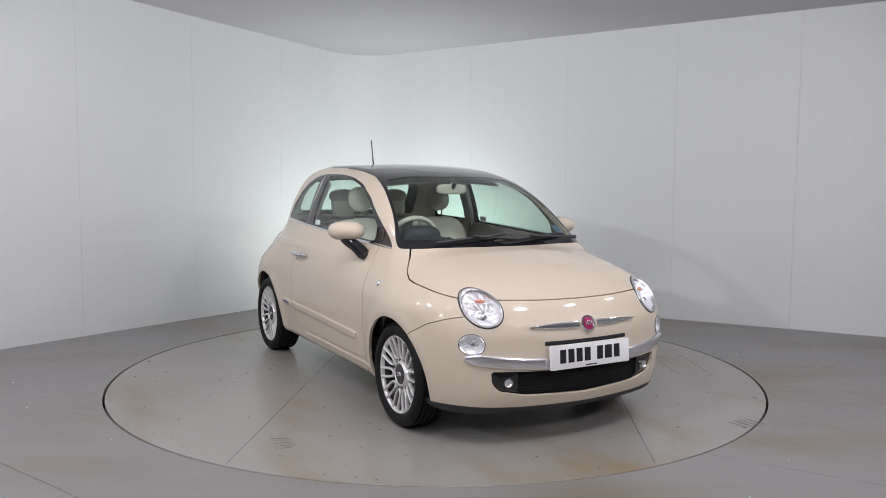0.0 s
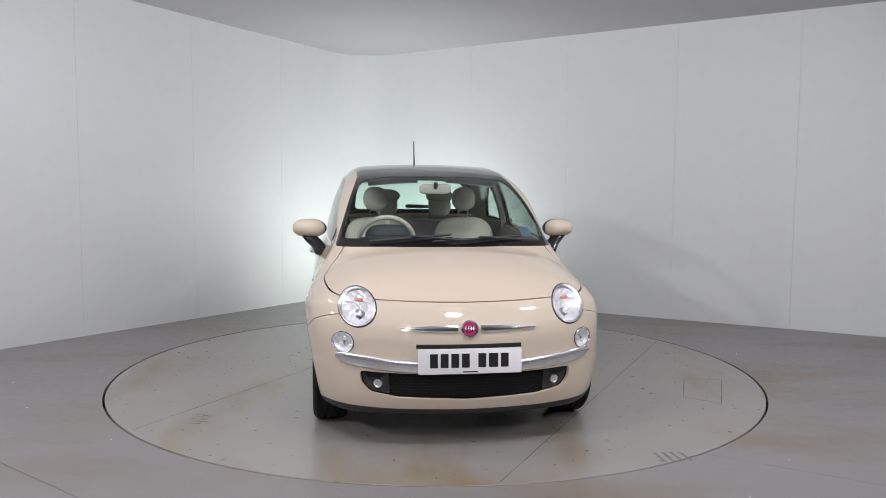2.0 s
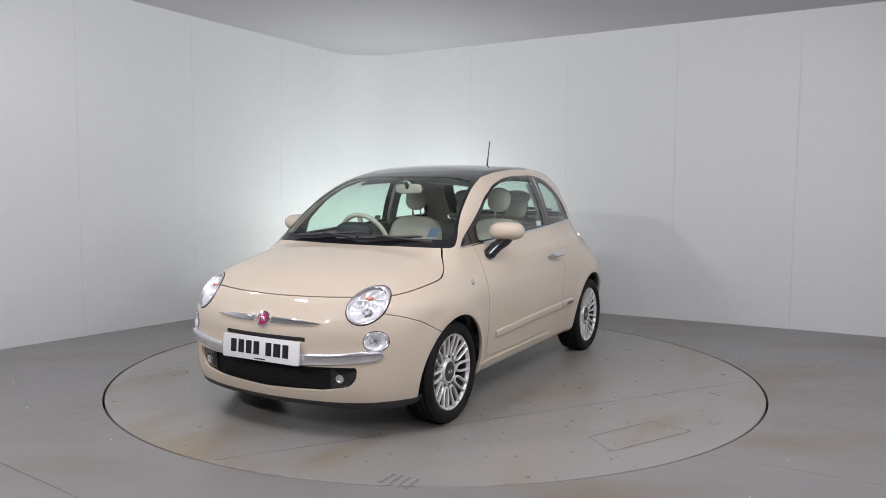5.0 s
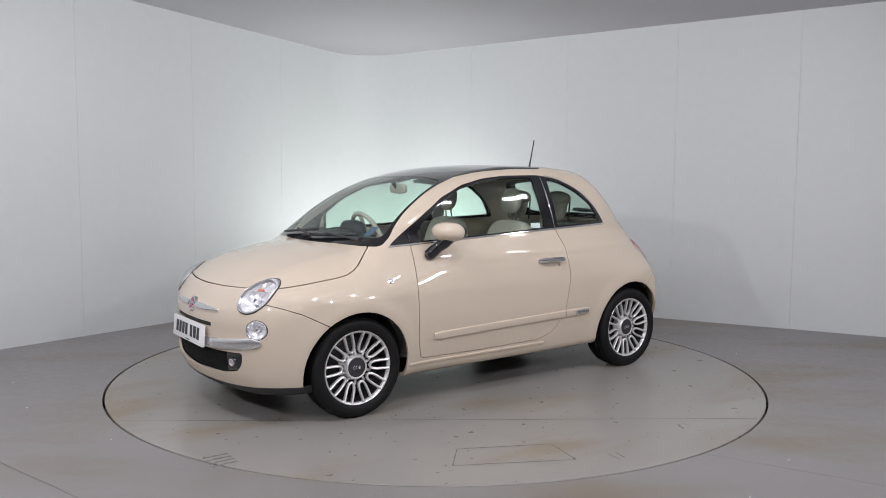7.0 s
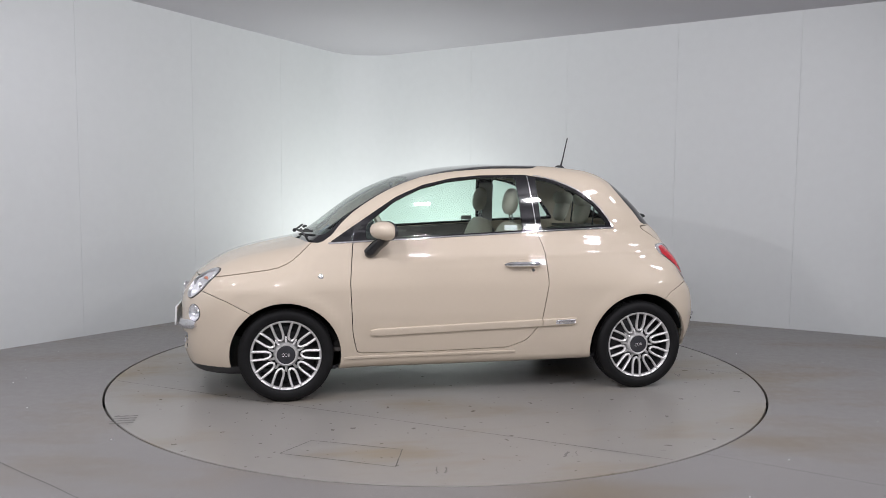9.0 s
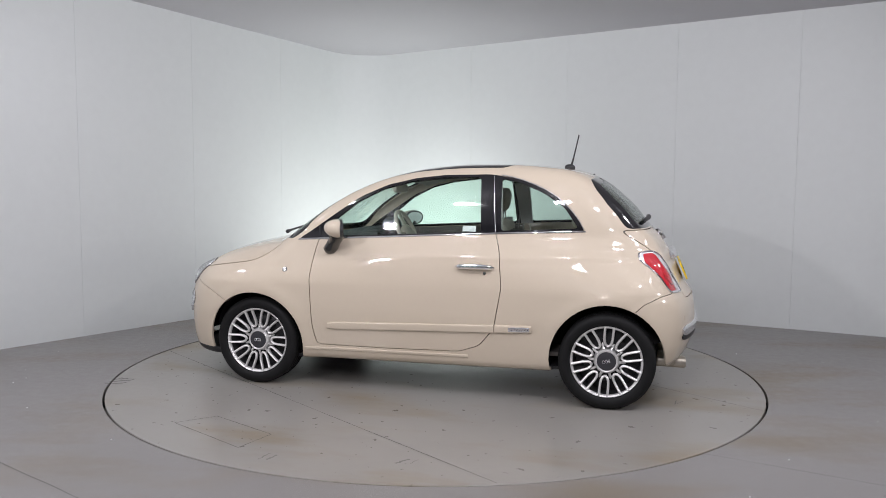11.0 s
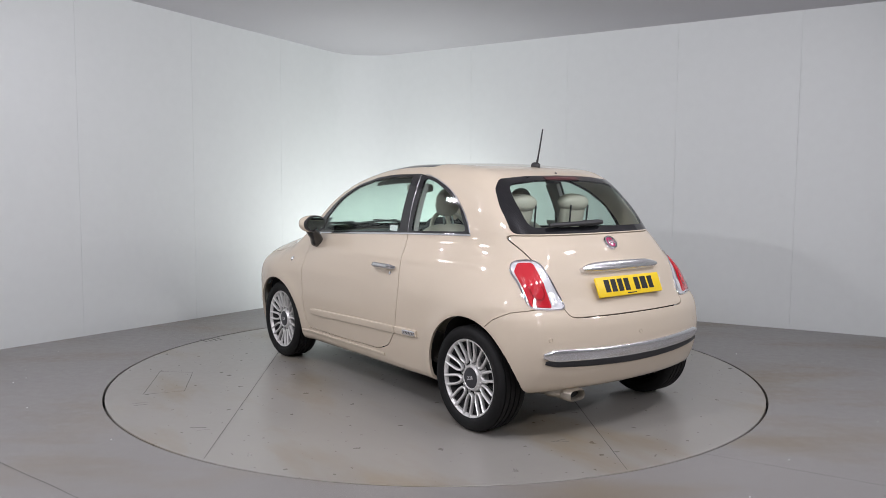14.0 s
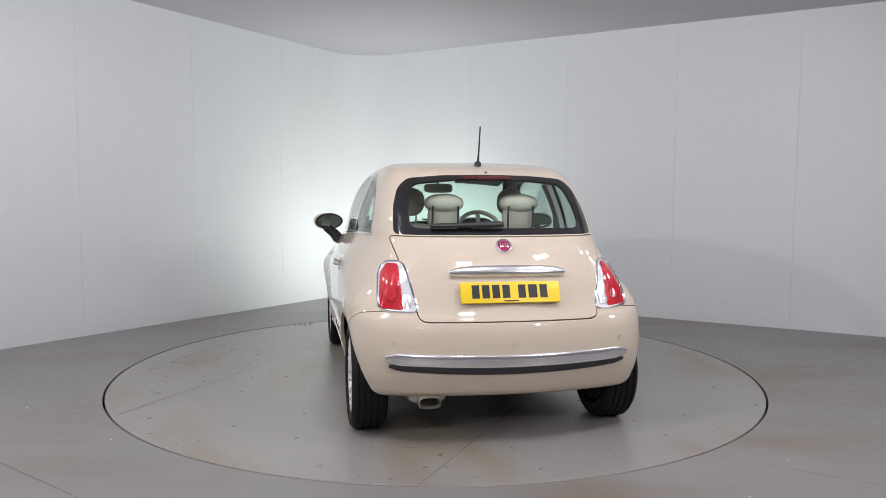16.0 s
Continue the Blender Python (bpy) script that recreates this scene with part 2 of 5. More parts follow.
def build_walls():
    gap = 0.0013
    # distances of the panel joints from the corner
    left = [FILLET, 1.202, 2.318, 3.47, 4.6, 5.7, 6.8, LEN_L]
    right = [FILLET, 1.49, 2.592, 3.71, 4.81, 5.91, 7.0, LEN_R]
    for name, d, stops, flip, label in (("wall_left", DIR_L, left, True, "pale grey painted panel wall with fine vertical joints"),
                                        ("wall_right", DIR_R, right, False, "pale grey painted panel wall with faint upright seams")):
        nrm = Vector((d.y, -d.x)) if flip else Vector((-d.y, d.x))
        a, b = CORNER + d * (FILLET + 0.001), CORNER + d * stops[-1]
        back = [a + nrm * 0.06, b + nrm * 0.06]
        if flip:
            back = back[::-1]
        base = wall_strip(name, back, label, thick=0.12, mat=M_JOINT)
        for s0, s1 in zip(stops, stops[1:]):
            q = [CORNER + d * (s0 + (gap / 2 if s0 > FILLET else 0)), CORNER + d * (s1 - gap / 2)]
            if flip:
                q = q[::-1]
            wall_strip("panel", q, "", base, thick=0.055)
    # rounded corner
    half = math.acos(max(-1, min(1, -DIR_L.dot(DIR_R) * -1))) / 2
    r = FILLET * math.tan(half)
    bis = (DIR_L + DIR_R).normalized()
    c = CORNER + bis * (FILLET / math.cos(half))
    s, e = CORNER + DIR_L * FILLET - c, CORNER + DIR_R * FILLET - c
    a0, a1 = math.atan2(s.y, s.x), math.atan2(e.y, e.x)
    arc = [c + Vector((math.cos(a0 + (a1 - a0) * k / 20), math.sin(a0 + (a1 - a0) * k / 20))) * r for k in range(21)]
    wall_strip("wall_corner", arc, "pale grey rounded inner corner wall lit from below", thick=0.1)
    lb, rb = CORNER + DIR_L * LEN_L, CORNER + DIR_R * LEN_R
    wall_strip("wall_side", [Vector((lb.x, BACK_Y)), lb + Vector((0, 0.1))], "plain pale grey side wall", thick=0.1)
    wall_strip("wall_side", [rb + Vector((0, 0.1)), Vector((rb.x, BACK_Y))], "plain pale grey side wall", thick=0.1)
    wall_strip("wall_back", [Vector((rb.x, BACK_Y)), Vector((lb.x, BACK_Y))], "plain pale grey wall behind the camera", thick=0.1)


TABLE_R = 2.226


def build_floor():
    bm = bmesh.new()
    n = 128
    inner, mid, low = [], [], []
    for k in range(n):
        a = 2 * math.pi * k / n
        c, s = math.cos(a), math.sin(a)
        q = min((12 / abs(c)) if c else 99, (13 / abs(s)) if s else 99)
        inner.append(((TABLE_R + 0.008) * c, (TABLE_R + 0.008) * s, 0))
        mid.append((q * c, q * s, 0))
        low.append(((TABLE_R + 0.008) * c, (TABLE_R + 0.008) * s, -0.05))
    add_grid(bm, [low, inner, mid], wrap_v=True)
    floor = tagged(finish("floor", bm, M_FLOOR, smooth=20), "grey painted concrete floor with ochre stains", "floor", kind="structure")
    bm = bmesh.new()
    add_lathe(bm, [(0.0, -0.06), (2.6, -0.06)], n=48)
    tagged(finish("turntable_pit", bm, M_DARK), "dark pit floor below the turntable gap", "pit", kind="structure")
    # worn crack lines outside the table
    for name, a, b, w in (("floor_crack", (-2.6, -1.57), (-1.3, -2.55), 0.004), ("floor_crack", (1.36, -1.78), (2.2, -2.29), 0.003)):
        bm = bmesh.new()
        a, b = Vector(a), Vector(b)
        add_crack(bm, a, b, w)
        part(name, bm, M_SEAM, floor)
    # loose grit on the paint
    rnd = random.Random(5)
    bm = bmesh.new()
    for _ in range(70):
        x, y = rnd.uniform(-3, 3.2), rnd.uniform(-2.6, 2)
        if math.hypot(x, y) > TABLE_R + 0.05 and y < 0.8:
            r = rnd.uniform(0.002, 0.006)
            add_blob(bm, pose(x, y, r * 0.5), (r, r * rnd.uniform(0.5, 1), r * 0.6), 1, 1, 4, 6)
    tagged(finish("grit", bm, M_WHITE), "small pale chips of grit on the floor", "grit", kind="stuff")


def add_crack(bm, a, b, w, z=0.0012, wob=0.002, n=14):
    """A thin uneven line laid just over the paint."""
    rnd = random.Random(int(abs(a.x * 977 + b.y * 331)) + 1)
    d = (b - a)
    s = Vector((-d.y, d.x)).normalized()
    rows = []
    for k in range(n + 1):
        q = a + d * (k / n) + s * rnd.uniform(-wob, wob)
        h = w * rnd.uniform(0.5, 1.1) / 2
        rows.append([(q.x - s.x * h, q.y - s.y * h, z), (q.x + s.x * h, q.y + s.y * h, z)])
    add_grid(bm, rows)


def build_turntable():
    """The disc, in its own space: x is the car's length when it is at rest on it."""
    bm = bmesh.new()
    add_lathe(bm, [(0.0, -0.0), (0.6, 0.0), (1.4, 0.0), (TABLE_R - 0.009, 0.0), (TABLE_R - 0.006, -0.003), (TABLE_R - 0.006, -0.045), (0.0, -0.045)], n=128)
    disc = tagged(finish("turntable", bm, M_TABLE, smooth=30), "grey painted revolving floor disc with worn stains", "turntable")
    seams = [((-2.16, 0.478), (1.21, -1.835), 0.005), ((2.19, 0.0), (-0.83, 2.04), 0.005)]
    for a, b, w in seams:
        bm = bmesh.new()
        add_crack(bm, Vector(a), Vector(b), w, wob=0.0008, n=40)
        part("seam", bm, M_SEAM, disc)
    bm = bmesh.new()
    c = [Vector(q) for q in HATCH]
    for i in range(4):
        add_crack(bm, c[i], c[(i + 1) % 4], 0.005, wob=0.001)
    part("hatch_outline", bm, M_SEAM, disc, "thin dark outline of a floor hatch")
    bm = bmesh.new()
    rnd = random.Random(11)
    for sx, sy in ((0.95, -1.55), (-1.7, 0.4), (-0.4, 1.85), (0.3, 1.95)):
        for k in range(rnd.randint(2, 5)):
            a = Vector((sx + rnd.uniform(0.03, 0.05) * k, sy + rnd.uniform(-0.02, 0.02)))
            add_crack(bm, a, a + Vector((0.03 + rnd.uniform(-0.02, 0.02), rnd.uniform(0.05, 0.12))), rnd.uniform(0.004, 0.014), wob=0.006, n=8)
    for k in range(4):
        add_crack(bm, Vector((1.90, 0.855 + 0.045 * k)), Vector((2.03, 0.862 + 0.045 * k)), 0.022, wob=0.004, n=8)
    tagged(part("scuff", bm, M_SCUFF, disc, "faint dark tyre scuffs"), kind="stuff")
    return disc


HATCH = [(0.921, 1.463), (0.470, 1.680), (0.534, 1.921), (1.083, 1.640)]
build_walls()
build_floor()
bm = bmesh.new()
add_grid(bm, [[(x, y, ceiling_z(y) + h) for x, y in ((-9, 5), (9, 5), (9, -11), (-9, -11))] for h in (0, 0.1)], wrap_v=True)
for face in ([0, 1, 2, 3], [4, 5, 6, 7]):
    bm.verts.ensure_lookup_table()
    bm.faces.new([bm.verts[i] for i in face])
tagged(finish("ceiling", bm, M_CEIL), "smooth grey painted ceiling", "ceiling", kind="structure")
TURNTABLE = build_turntable()


# ---- car: shape ----
def pchip(px, py):
    """A smooth curve without overshoot through points, as a function."""
    px, py = np.asarray(px, float), np.asarray(py, float)
    if px[0] > px[-1]:
        px, py = px[::-1], py[::-1]
    h, d = np.diff(px), np.diff(py) / np.diff(px)
    s = np.zeros(len(px))
    same = d[:-1] * d[1:] > 0
    w1, w2 = 2 * h[1:] + h[:-1], h[1:] + 2 * h[:-1]
    with np.errstate(divide="ignore", invalid="ignore"):
        hm = (w1 + w2) / (w1 / d[:-1] + w2 / d[1:])
    s[1:-1] = np.where(same, hm, 0)
    s[0], s[-1] = d[0], d[-1]

    def curve(x):
        x = np.clip(x, px[0], px[-1])
        i = np.clip(np.searchsorted(px, x) - 1, 0, len(h) - 1)
        t = (x - px[i]) / h[i]
        return ((1 + 2 * t) * (1 - t) ** 2 * py[i] + t * (1 - t) ** 2 * h[i] * s[i] + t * t * (3 - 2 * t) * py[i + 1] + t * t * (t - 1) * h[i] * s[i + 1])
    return curve


TOP = pchip([2.2, 1.85, 1.72, 1.56, 1.41, 1.22, 1.07, 1.0, 0.863, 0.704, 0.544, 0.383, 0.22, 0.015, -0.235, -0.533, -0.75, -0.95, -1.1, -1.5, -2.2],
            [0.45, 0.70, 0.790, 0.868, 0.915, 0.958, 0.990, 1.032, 1.135, 1.250, 1.337, 1.395, 1.435, 1.467, 1.483, 1.480, 1.464, 1.437, 1.405, 1.24, 0.9])
NOSE = pchip([0.0, 0.15, 0.2, 0.3, 0.42, 0.55, 0.63, 0.70, 0.75, 0.82, 0.9, 1.0, 1.6],
             [1.70, 1.780, 1.808, 1.839, 1.848, 1.847, 1.837, 1.812, 1.790, 1.735, 1.66, 1.55, 1.0])
TAIL = pchip([0.0, 0.2, 0.3, 0.4, 0.5, 0.6, 0.66, 0.70, 0.75, 0.84, 0.95, 1.02, 1.08, 1.2, 1.3, 1.38, 1.43, 1.6],
             [-1.55, -1.60, -1.645, -1.68, -1.69, -1.68, -1.66, -1.63, -1.600, -1.558, -1.497, -1.449, -1.387, -1.287, -1.187, -1.11, -1.06, -0.9])
WIDE = pchip([0.0, 0.17, 0.25, 0.4, 0.55, 0.68, 0.80, 0.90, 0.97, 1.03, 1.10, 1.2, 1.3, 1.38, 1.45, 1.6],
             [0.70, 0.742, 0.768, 0.796, 0.812, 0.814, 0.803, 0.778, 0.742, 0.712, 0.696, 0.667, 0.629, 0.592, 0.553, 0.46])
PLAN = pchip([2.0, 1.75, 1.5, 1.15, 0.7, 0.0, -0.5, -1.15, -1.4, -1.65, -2.0], [-0.21, -0.09, -0.026, 0.010, -0.006, -0.006, 0.0, -0.004, -0.026, -0.062, -0.15])
UPPER = pchip([1.8, 1.5, 1.2, 0.9, 0.5, 0.0, -0.5, -0.98, -1.3, -1.6], [-0.17, -0.15, -0.110, -0.068, -0.02, 0.0, -0.006, -0.050, -0.125, -0.19])
BELLY = pchip([2.0, 1.7, 1.4, 0.8, -0.7, -1.3, -1.7], [0.165, 0.165, 0.17, 0.185, 0.20, 0.245, 0.268])


def smax(a, b, k):
    h = np.clip(0.5 + 0.5 * (a - b) / k, 0, 1)
    return b * (1 - h) + a * h + k * h * (1 - h)


def shape(x, y, z):
    """Below zero inside the car's outer skin."""
    ay = np.abs(y)
    lift = np.clip((z - 0.68) / 0.28, 0, 1)
    lift = lift * lift * (3 - 2 * lift)
    wide = WIDE(z) + PLAN(x) + UPPER(x) * lift
    for cx, rr in ((1.15, 0.355), (-1.15, 0.36)):
        r = np.hypot(x - cx, z - 0.29)
        wide = wide + 0.012 * np.exp(-((r - rr) / 0.055) ** 2)
    # soft shoulder line under the side windows
    wide = wide + 0.004 * np.exp(-((z - 0.885 + 0.02 * x) / 0.018) ** 2) * np.clip((0.6 - x) * 2, 0, 1)
    side = ay - wide
    e = 1e-3
    slope = (TOP(x + e) - TOP(x - e)) / (2 * e)
    top = (z - TOP(x) + (0.10 + 0.04 * np.clip(x, 0, 1) - 0.045 * np.clip(-2 * x, 0, 1) + 0.06 * np.exp(-((x - 0.6) / 0.3) ** 2)) * y * y) / np.sqrt(1 + np.minimum(slope ** 2, 4))
    sn = (NOSE(z + e) - NOSE(z - e)) / (2 * e)
    nose = (x - NOSE(z) + 0.27 * y * y + 0.46 * y ** 6) / np.sqrt(1 + np.minimum(sn ** 2, 4))
    st = (TAIL(z + e) - TAIL(z - e)) / (2 * e)
    tail = (TAIL(z) - x + 0.24 * y * y + (0.10 + 0.9 * np.clip((z - 0.9) * 3, 0, 1)) * y ** 6) / np.sqrt(1 + np.minimum(st ** 2, 4))
    belly = BELLY(x) - z
    # smooth-max pulls corners in; give the roof rails a tighter turn than the bonnet
    k = 0.10 - 0.03 * np.clip((x - 0.2) * 5, 0, 1) + 0.10 * np.clip((x - 0.9) * 4, 0, 1)
    f = smax(side, top, k)
    f = smax(f, nose, 0.12)
    f = smax(f, tail, 0.12)
    return smax(f, belly, 0.05)


def slopes(q):
    e = 1e-3
    g = np.stack([shape(q[:, 0] + e * (i == 0), q[:, 1] + e * (i == 1), q[:, 2] + e * (i == 2)) - shape(q[:, 0] - e * (i == 0), q[:, 1] - e * (i == 1), q[:, 2] - e * (i == 2))
                  for i in range(3)], 1)
    return g / np.linalg.norm(g, axis=1)[:, None]


def cast(a, d, far):
    """Where rays from inside points a along unit d leave the skin."""
    lo, hi = np.zeros(len(a)), np.full(len(a), float(far))
    for _ in range(26):
        mid = (lo + hi) / 2
        q = a + d * mid[:, None]
        inside = shape(q[:, 0], q[:, 1], q[:, 2]) < 0
        lo, hi = np.where(inside, mid, lo), np.where(inside, hi, mid)
    return a + d * lo[:, None]


def skin_at(axis, u, v, sign=1):
    """The skin point over (u, v): axis 'x' takes (y, z), 'y' takes (x, z), 'z' takes (x, y)."""
    if axis == "x":
        a, d = (0.2 * sign, u, v), (sign, 0, 0)
        if v > 0.95:
            a = (0.0 if sign > 0 else -0.6, u, v)
    elif axis == "y":
        a, d = (u, 0, v), (0, sign, 0)
    else:
        a, d = (u, v, 0.6), (0, 0, 1)
    q = cast(np.array([a], float), np.array([d], float), 2.6)
    return Vector(q[0]), Vector(slopes(q)[0])


def skin_frame(axis, u, v, sign=1, off=0.0):
    """A pose on the skin: z out of it, y as upright as it goes."""
    q, n = skin_at(axis, u, v, sign)
    up = Vector((0, 0, 1)) if abs(n.z) < 0.9 else Vector((1, 0, 0))
    x = up.cross(n).normalized()
    y = n.cross(x)
    m = Matrix((x, y, n)).transposed().to_4x4()
    return Matrix.Translation(q + n * off) @ m


def raw_skin(step=0.03):
    """A closed grid of quads on the skin, as vertices and faces."""
    lo, hi = np.array([-1.8, -0.9, 0.0]), np.array([2.0, 0.9, 1.6])
    n = np.ceil((hi - lo) / step).astype(int)
    n[1] += n[1] % 2
    ids, pts, faces = {}, [], []

    def vid(i, j, k):
        if (i, j, k) not in ids:
            ids[i, j, k] = len(pts)
            pts.append(lo + (hi - lo) * np.array([i, j, k]) / n)
        return ids[i, j, k]
    for ax in range(3):
        u, v = [a for a in range(3) if a != ax]
        for side in (0, n[ax]):
            for i in range(n[u]):
                for j in range(n[v]):
                    q = []
                    for di, dj in ((0, 0), (1, 0), (1, 1), (0, 1)):
                        c = [0, 0, 0]
                        c[ax], c[u], c[v] = side, i + di, j + dj
                        q.append(vid(*c))
                    faces.append(q if (side > 0) ^ (ax == 1) else q[::-1])
    b = np.array(pts)
    anchor = np.c_[np.clip(b[:, 0] * 0.75, -1.05, 1.25), np.zeros(len(b)), np.where(b[:, 0] > 0.9, 0.60, 0.72)]
    anchor[:, 2] = np.interp(b[:, 0], [-1.8, -1.2, 0.2, 1.2, 2], [0.75, 0.8, 0.85, 0.6, 0.5])
    d = b - anchor
    d /= np.linalg.norm(d, axis=1)[:, None]
    return cast(anchor, d, 2.6), faces


def grow(poly, d):
    """The outline moved outwards by d."""
    k = len(poly)
    area = sum(poly[i][0] * poly[(i + 1) % k][1] - poly[(i + 1) % k][0] * poly[i][1] for i in range(k))
    s = 1 if area > 0 else -1
    out = []
    for i in range(k):
        a, b, c = Vector(poly[i - 1]), Vector(poly[i]), Vector(poly[(i + 1) % k])
        n1, n2 = (Vector((e.y, -e.x)).normalized() * s for e in (b - a, c - b))
        m = n1 + n2
        out.append(tuple(b + m * (d / max(0.35, m.dot(n1)) if m.length else 0)))
    return out


def inside(poly, u, v):
    hit = np.zeros(len(u), bool)
    k = len(poly)
    for i in range(k):
        (x0, y0), (x1, y1) = poly[i], poly[(i + 1) % k]
        if y0 == y1:
            continue
        c = ((y0 > v) != (y1 > v)) & (u < (x1 - x0) * (v - y0) / (y1 - y0) + x0)
        hit ^= c
    return hit


def slit(line, w=0.005):
    """A narrow outline round an open line."""
    line = [Vector(q) for q in line]
    a, b = [], []
    for i, q in enumerate(line):
        t = (line[min(i + 1, len(line) - 1)] - line[max(i - 1, 0)]).normalized()
        s = Vector((-t.y, t.x)) * (w / 2)
        a.append(tuple(q + s))
        b.append(tuple(q - s))
    return a + b[::-1]


VIEW = {"side": (0, 2, 1), "end": (1, 2, 0), "top": (0, 1, 2)}


def score(bm, view, poly, keep):
    """Cuts the skin's faces along an outline seen in a view, where keep(point) holds."""
    iu, iv, iw = VIEW[view]
    us, vs = [q[0] for q in poly], [q[1] for q in poly]
    box = (min(us) - 0.05, max(us) + 0.05, min(vs) - 0.05, max(vs) + 0.05)
    cand = set()
    for f in bm.faces:
        c = f.calc_center_bounds()
        if box[0] < c[iu] < box[1] and box[2] < c[iv] < box[3] and keep(c):
            cand.add(f)
    k = len(poly)
    for i in range(k):
        a, b = poly[i], poly[(i + 1) % k]
        d = Vector((b[0] - a[0], b[1] - a[1]))
        if d.length < 1e-6:
            continue
        co, no = Vector((0, 0, 0)), Vector((0, 0, 0))
        co[iu], co[iv] = a
        no[iu], no[iv] = -d.y, d.x
        no.normalize()
        u0, u1, v0, v1 = min(a[0], b[0]), max(a[0], b[0]), min(a[1], b[1]), max(a[1], b[1])
        fs = []
        for f in cand:
            if not f.is_valid:
                continue
            cu, cv = [v.co[iu] for v in f.verts], [v.co[iv] for v in f.verts]
            if max(cu) >= u0 - 1e-4 and min(cu) <= u1 + 1e-4 and max(cv) >= v0 - 1e-4 and min(cv) <= v1 + 1e-4:
                ds = [(v.co - co).dot(no) for v in f.verts]
                if max(ds) > 1e-5 and min(ds) < -1e-5:
                    fs.append(f)
        if not fs:
            continue
        geom = list({e for f in fs for e in f.edges}) + fs
        r = bmesh.ops.bisect_plane(bm, geom=geom, dist=1e-5, plane_co=co, plane_no=no)
        cand = {f for f in cand if f.is_valid} | {g for g in r["geom"] if isinstance(g, bmesh.types.BMFace)}


# outlines in metres, in the car's space (x forward, y to its left, z up)
SIDE_DARK = rounded([(0.885, 0.972), (0.70, 1.098), (0.58, 1.180), (0.456, 1.262), (0.28, 1.338), (0.09, 1.382), (-0.10, 1.402), (-0.40, 1.408),
                     (-0.596, 1.378), (-0.754, 1.315), (-0.875, 1.228), (-0.96, 1.13), (-1.0, 1.062), (-0.46, 1.043), (0.25, 1.006)], 0.03)
DOOR_GLASS = rounded([(0.645, 1.090), (0.47, 1.230), (0.30, 1.316), (0.12, 1.363), (-0.09, 1.387), (-0.335, 1.391), (-0.360, 1.050), (0.25, 1.018), (0.655, 0.998)], 0.02)
QUARTER_GLASS = rounded([(-0.47, 1.385), (-0.60, 1.355), (-0.74, 1.296), (-0.868, 1.210), (-0.958, 1.080), (-0.485, 1.058)], 0.025)
DOOR = rounded([(0.735, 0.985), (0.757, 0.735), (0.742, 0.416), (0.715, 0.292), (0.257, 0.290), (-0.24, 0.300), (-0.37, 0.345), (-0.466, 0.457), (-0.511, 0.715),
                (-0.487, 0.935), (-0.452, 1.05)], 0.03)
SCREEN_DARK = rounded([(-0.662, 0.972), (-0.35, 0.976), (0, 0.978), (0.35, 0.976), (0.662, 0.972), (0.566, 1.25), (0.497, 1.41), (0.3, 1.46), (-0.3, 1.46), (-0.497, 1.41), (-0.566, 1.25)], 0.02)
SCREEN_GLASS = rounded([(-0.632, 1.018), (0.632, 1.018), (0.550, 1.25), (0.486, 1.368), (0.3, 1.392), (-0.3, 1.392), (-0.486, 1.368), (-0.550, 1.25)], 0.04)
ROOF_PANEL = rounded([(0.46, -0.50), (0.46, 0.50), (-0.1, 0.512), (-0.48, 0.512), (-0.545, 0.43), (-0.56, 0), (-0.545, -0.43), (-0.48, -0.512), (-0.1, -0.512)], 0.04)
REAR_DARK = rounded([(-0.560, 1.078), (0.560, 1.078), (0.548, 1.22), (0.515, 1.325), (0.455, 1.380), (0.25, 1.397), (0, 1.402), (-0.25, 1.397), (-0.455, 1.380), (-0.515, 1.325), (-0.548, 1.22)], 0.03)
REAR_GLASS = rounded([(-0.478, 1.112), (0.478, 1.112), (0.470, 1.25), (0.438, 1.350), (0.2, 1.374), (-0.2, 1.374), (-0.438, 1.350), (-0.470, 1.25)], 0.05)
TAILGATE = rounded([(-0.585, 1.07), (-0.535, 0.90), (-0.488, 0.74), (-0.474, 0.672), (-0.44, 0.656), (-0.25, 0.657), (0, 0.658), (0.25, 0.657), (0.44, 0.656), (0.474, 0.672), (0.488, 0.74), (0.535, 0.90), (0.585, 1.07)], 0.03)
TAIL_LAMP = rounded([(0.532, 0.948), (0.612, 0.942), (0.650, 0.895), (0.668, 0.800), (0.668, 0.712), (0.58, 0.700), (0.470, 0.700), (0.50, 0.82)], 0.035)
HEAD_LAMP = ellipse(0.556, 0.720, 0.0940, 0.0915, 40)
LOW_LAMP = ellipse(0.630, 0.545, 0.054, 0.052, 24)
GRILLE = rounded([(-0.548, 0.408), (-0.540, 0.345), (-0.50, 0.300), (-0.36, 0.272), (0, 0.257), (0.36, 0.272), (0.50, 0.300), (0.540, 0.345), (0.548, 0.408), (0.3, 0.400), (-0.3, 0.400)], 0.02)
ARCH_F, ARCH_R = ellipse(1.152, 0.285, 0.338, 0.336, 48), ellipse(-1.150, 0.287, 0.345, 0.350, 48)
BONNET_SIDE = slit([(1.60, 0.763), (1.45, 0.786), (1.338, 0.802), (1.25, 0.814), (1.19, 0.827), (1.14, 0.848), (1.10, 0.873), (1.055, 0.910), (1.0, 0.962), (0.975, 0.990)])
BONNET_FRONT = slit([(-0.50, 0.759), (-0.25, 0.750), (0, 0.747), (0.25, 0.750), (0.50, 0.759)])
SEAM_FRONT = slit([(1.72, 0.700), (1.60, 0.668), (1.50, 0.632), (1.37, 0.565), (1.33, 0.545)], 0.004)
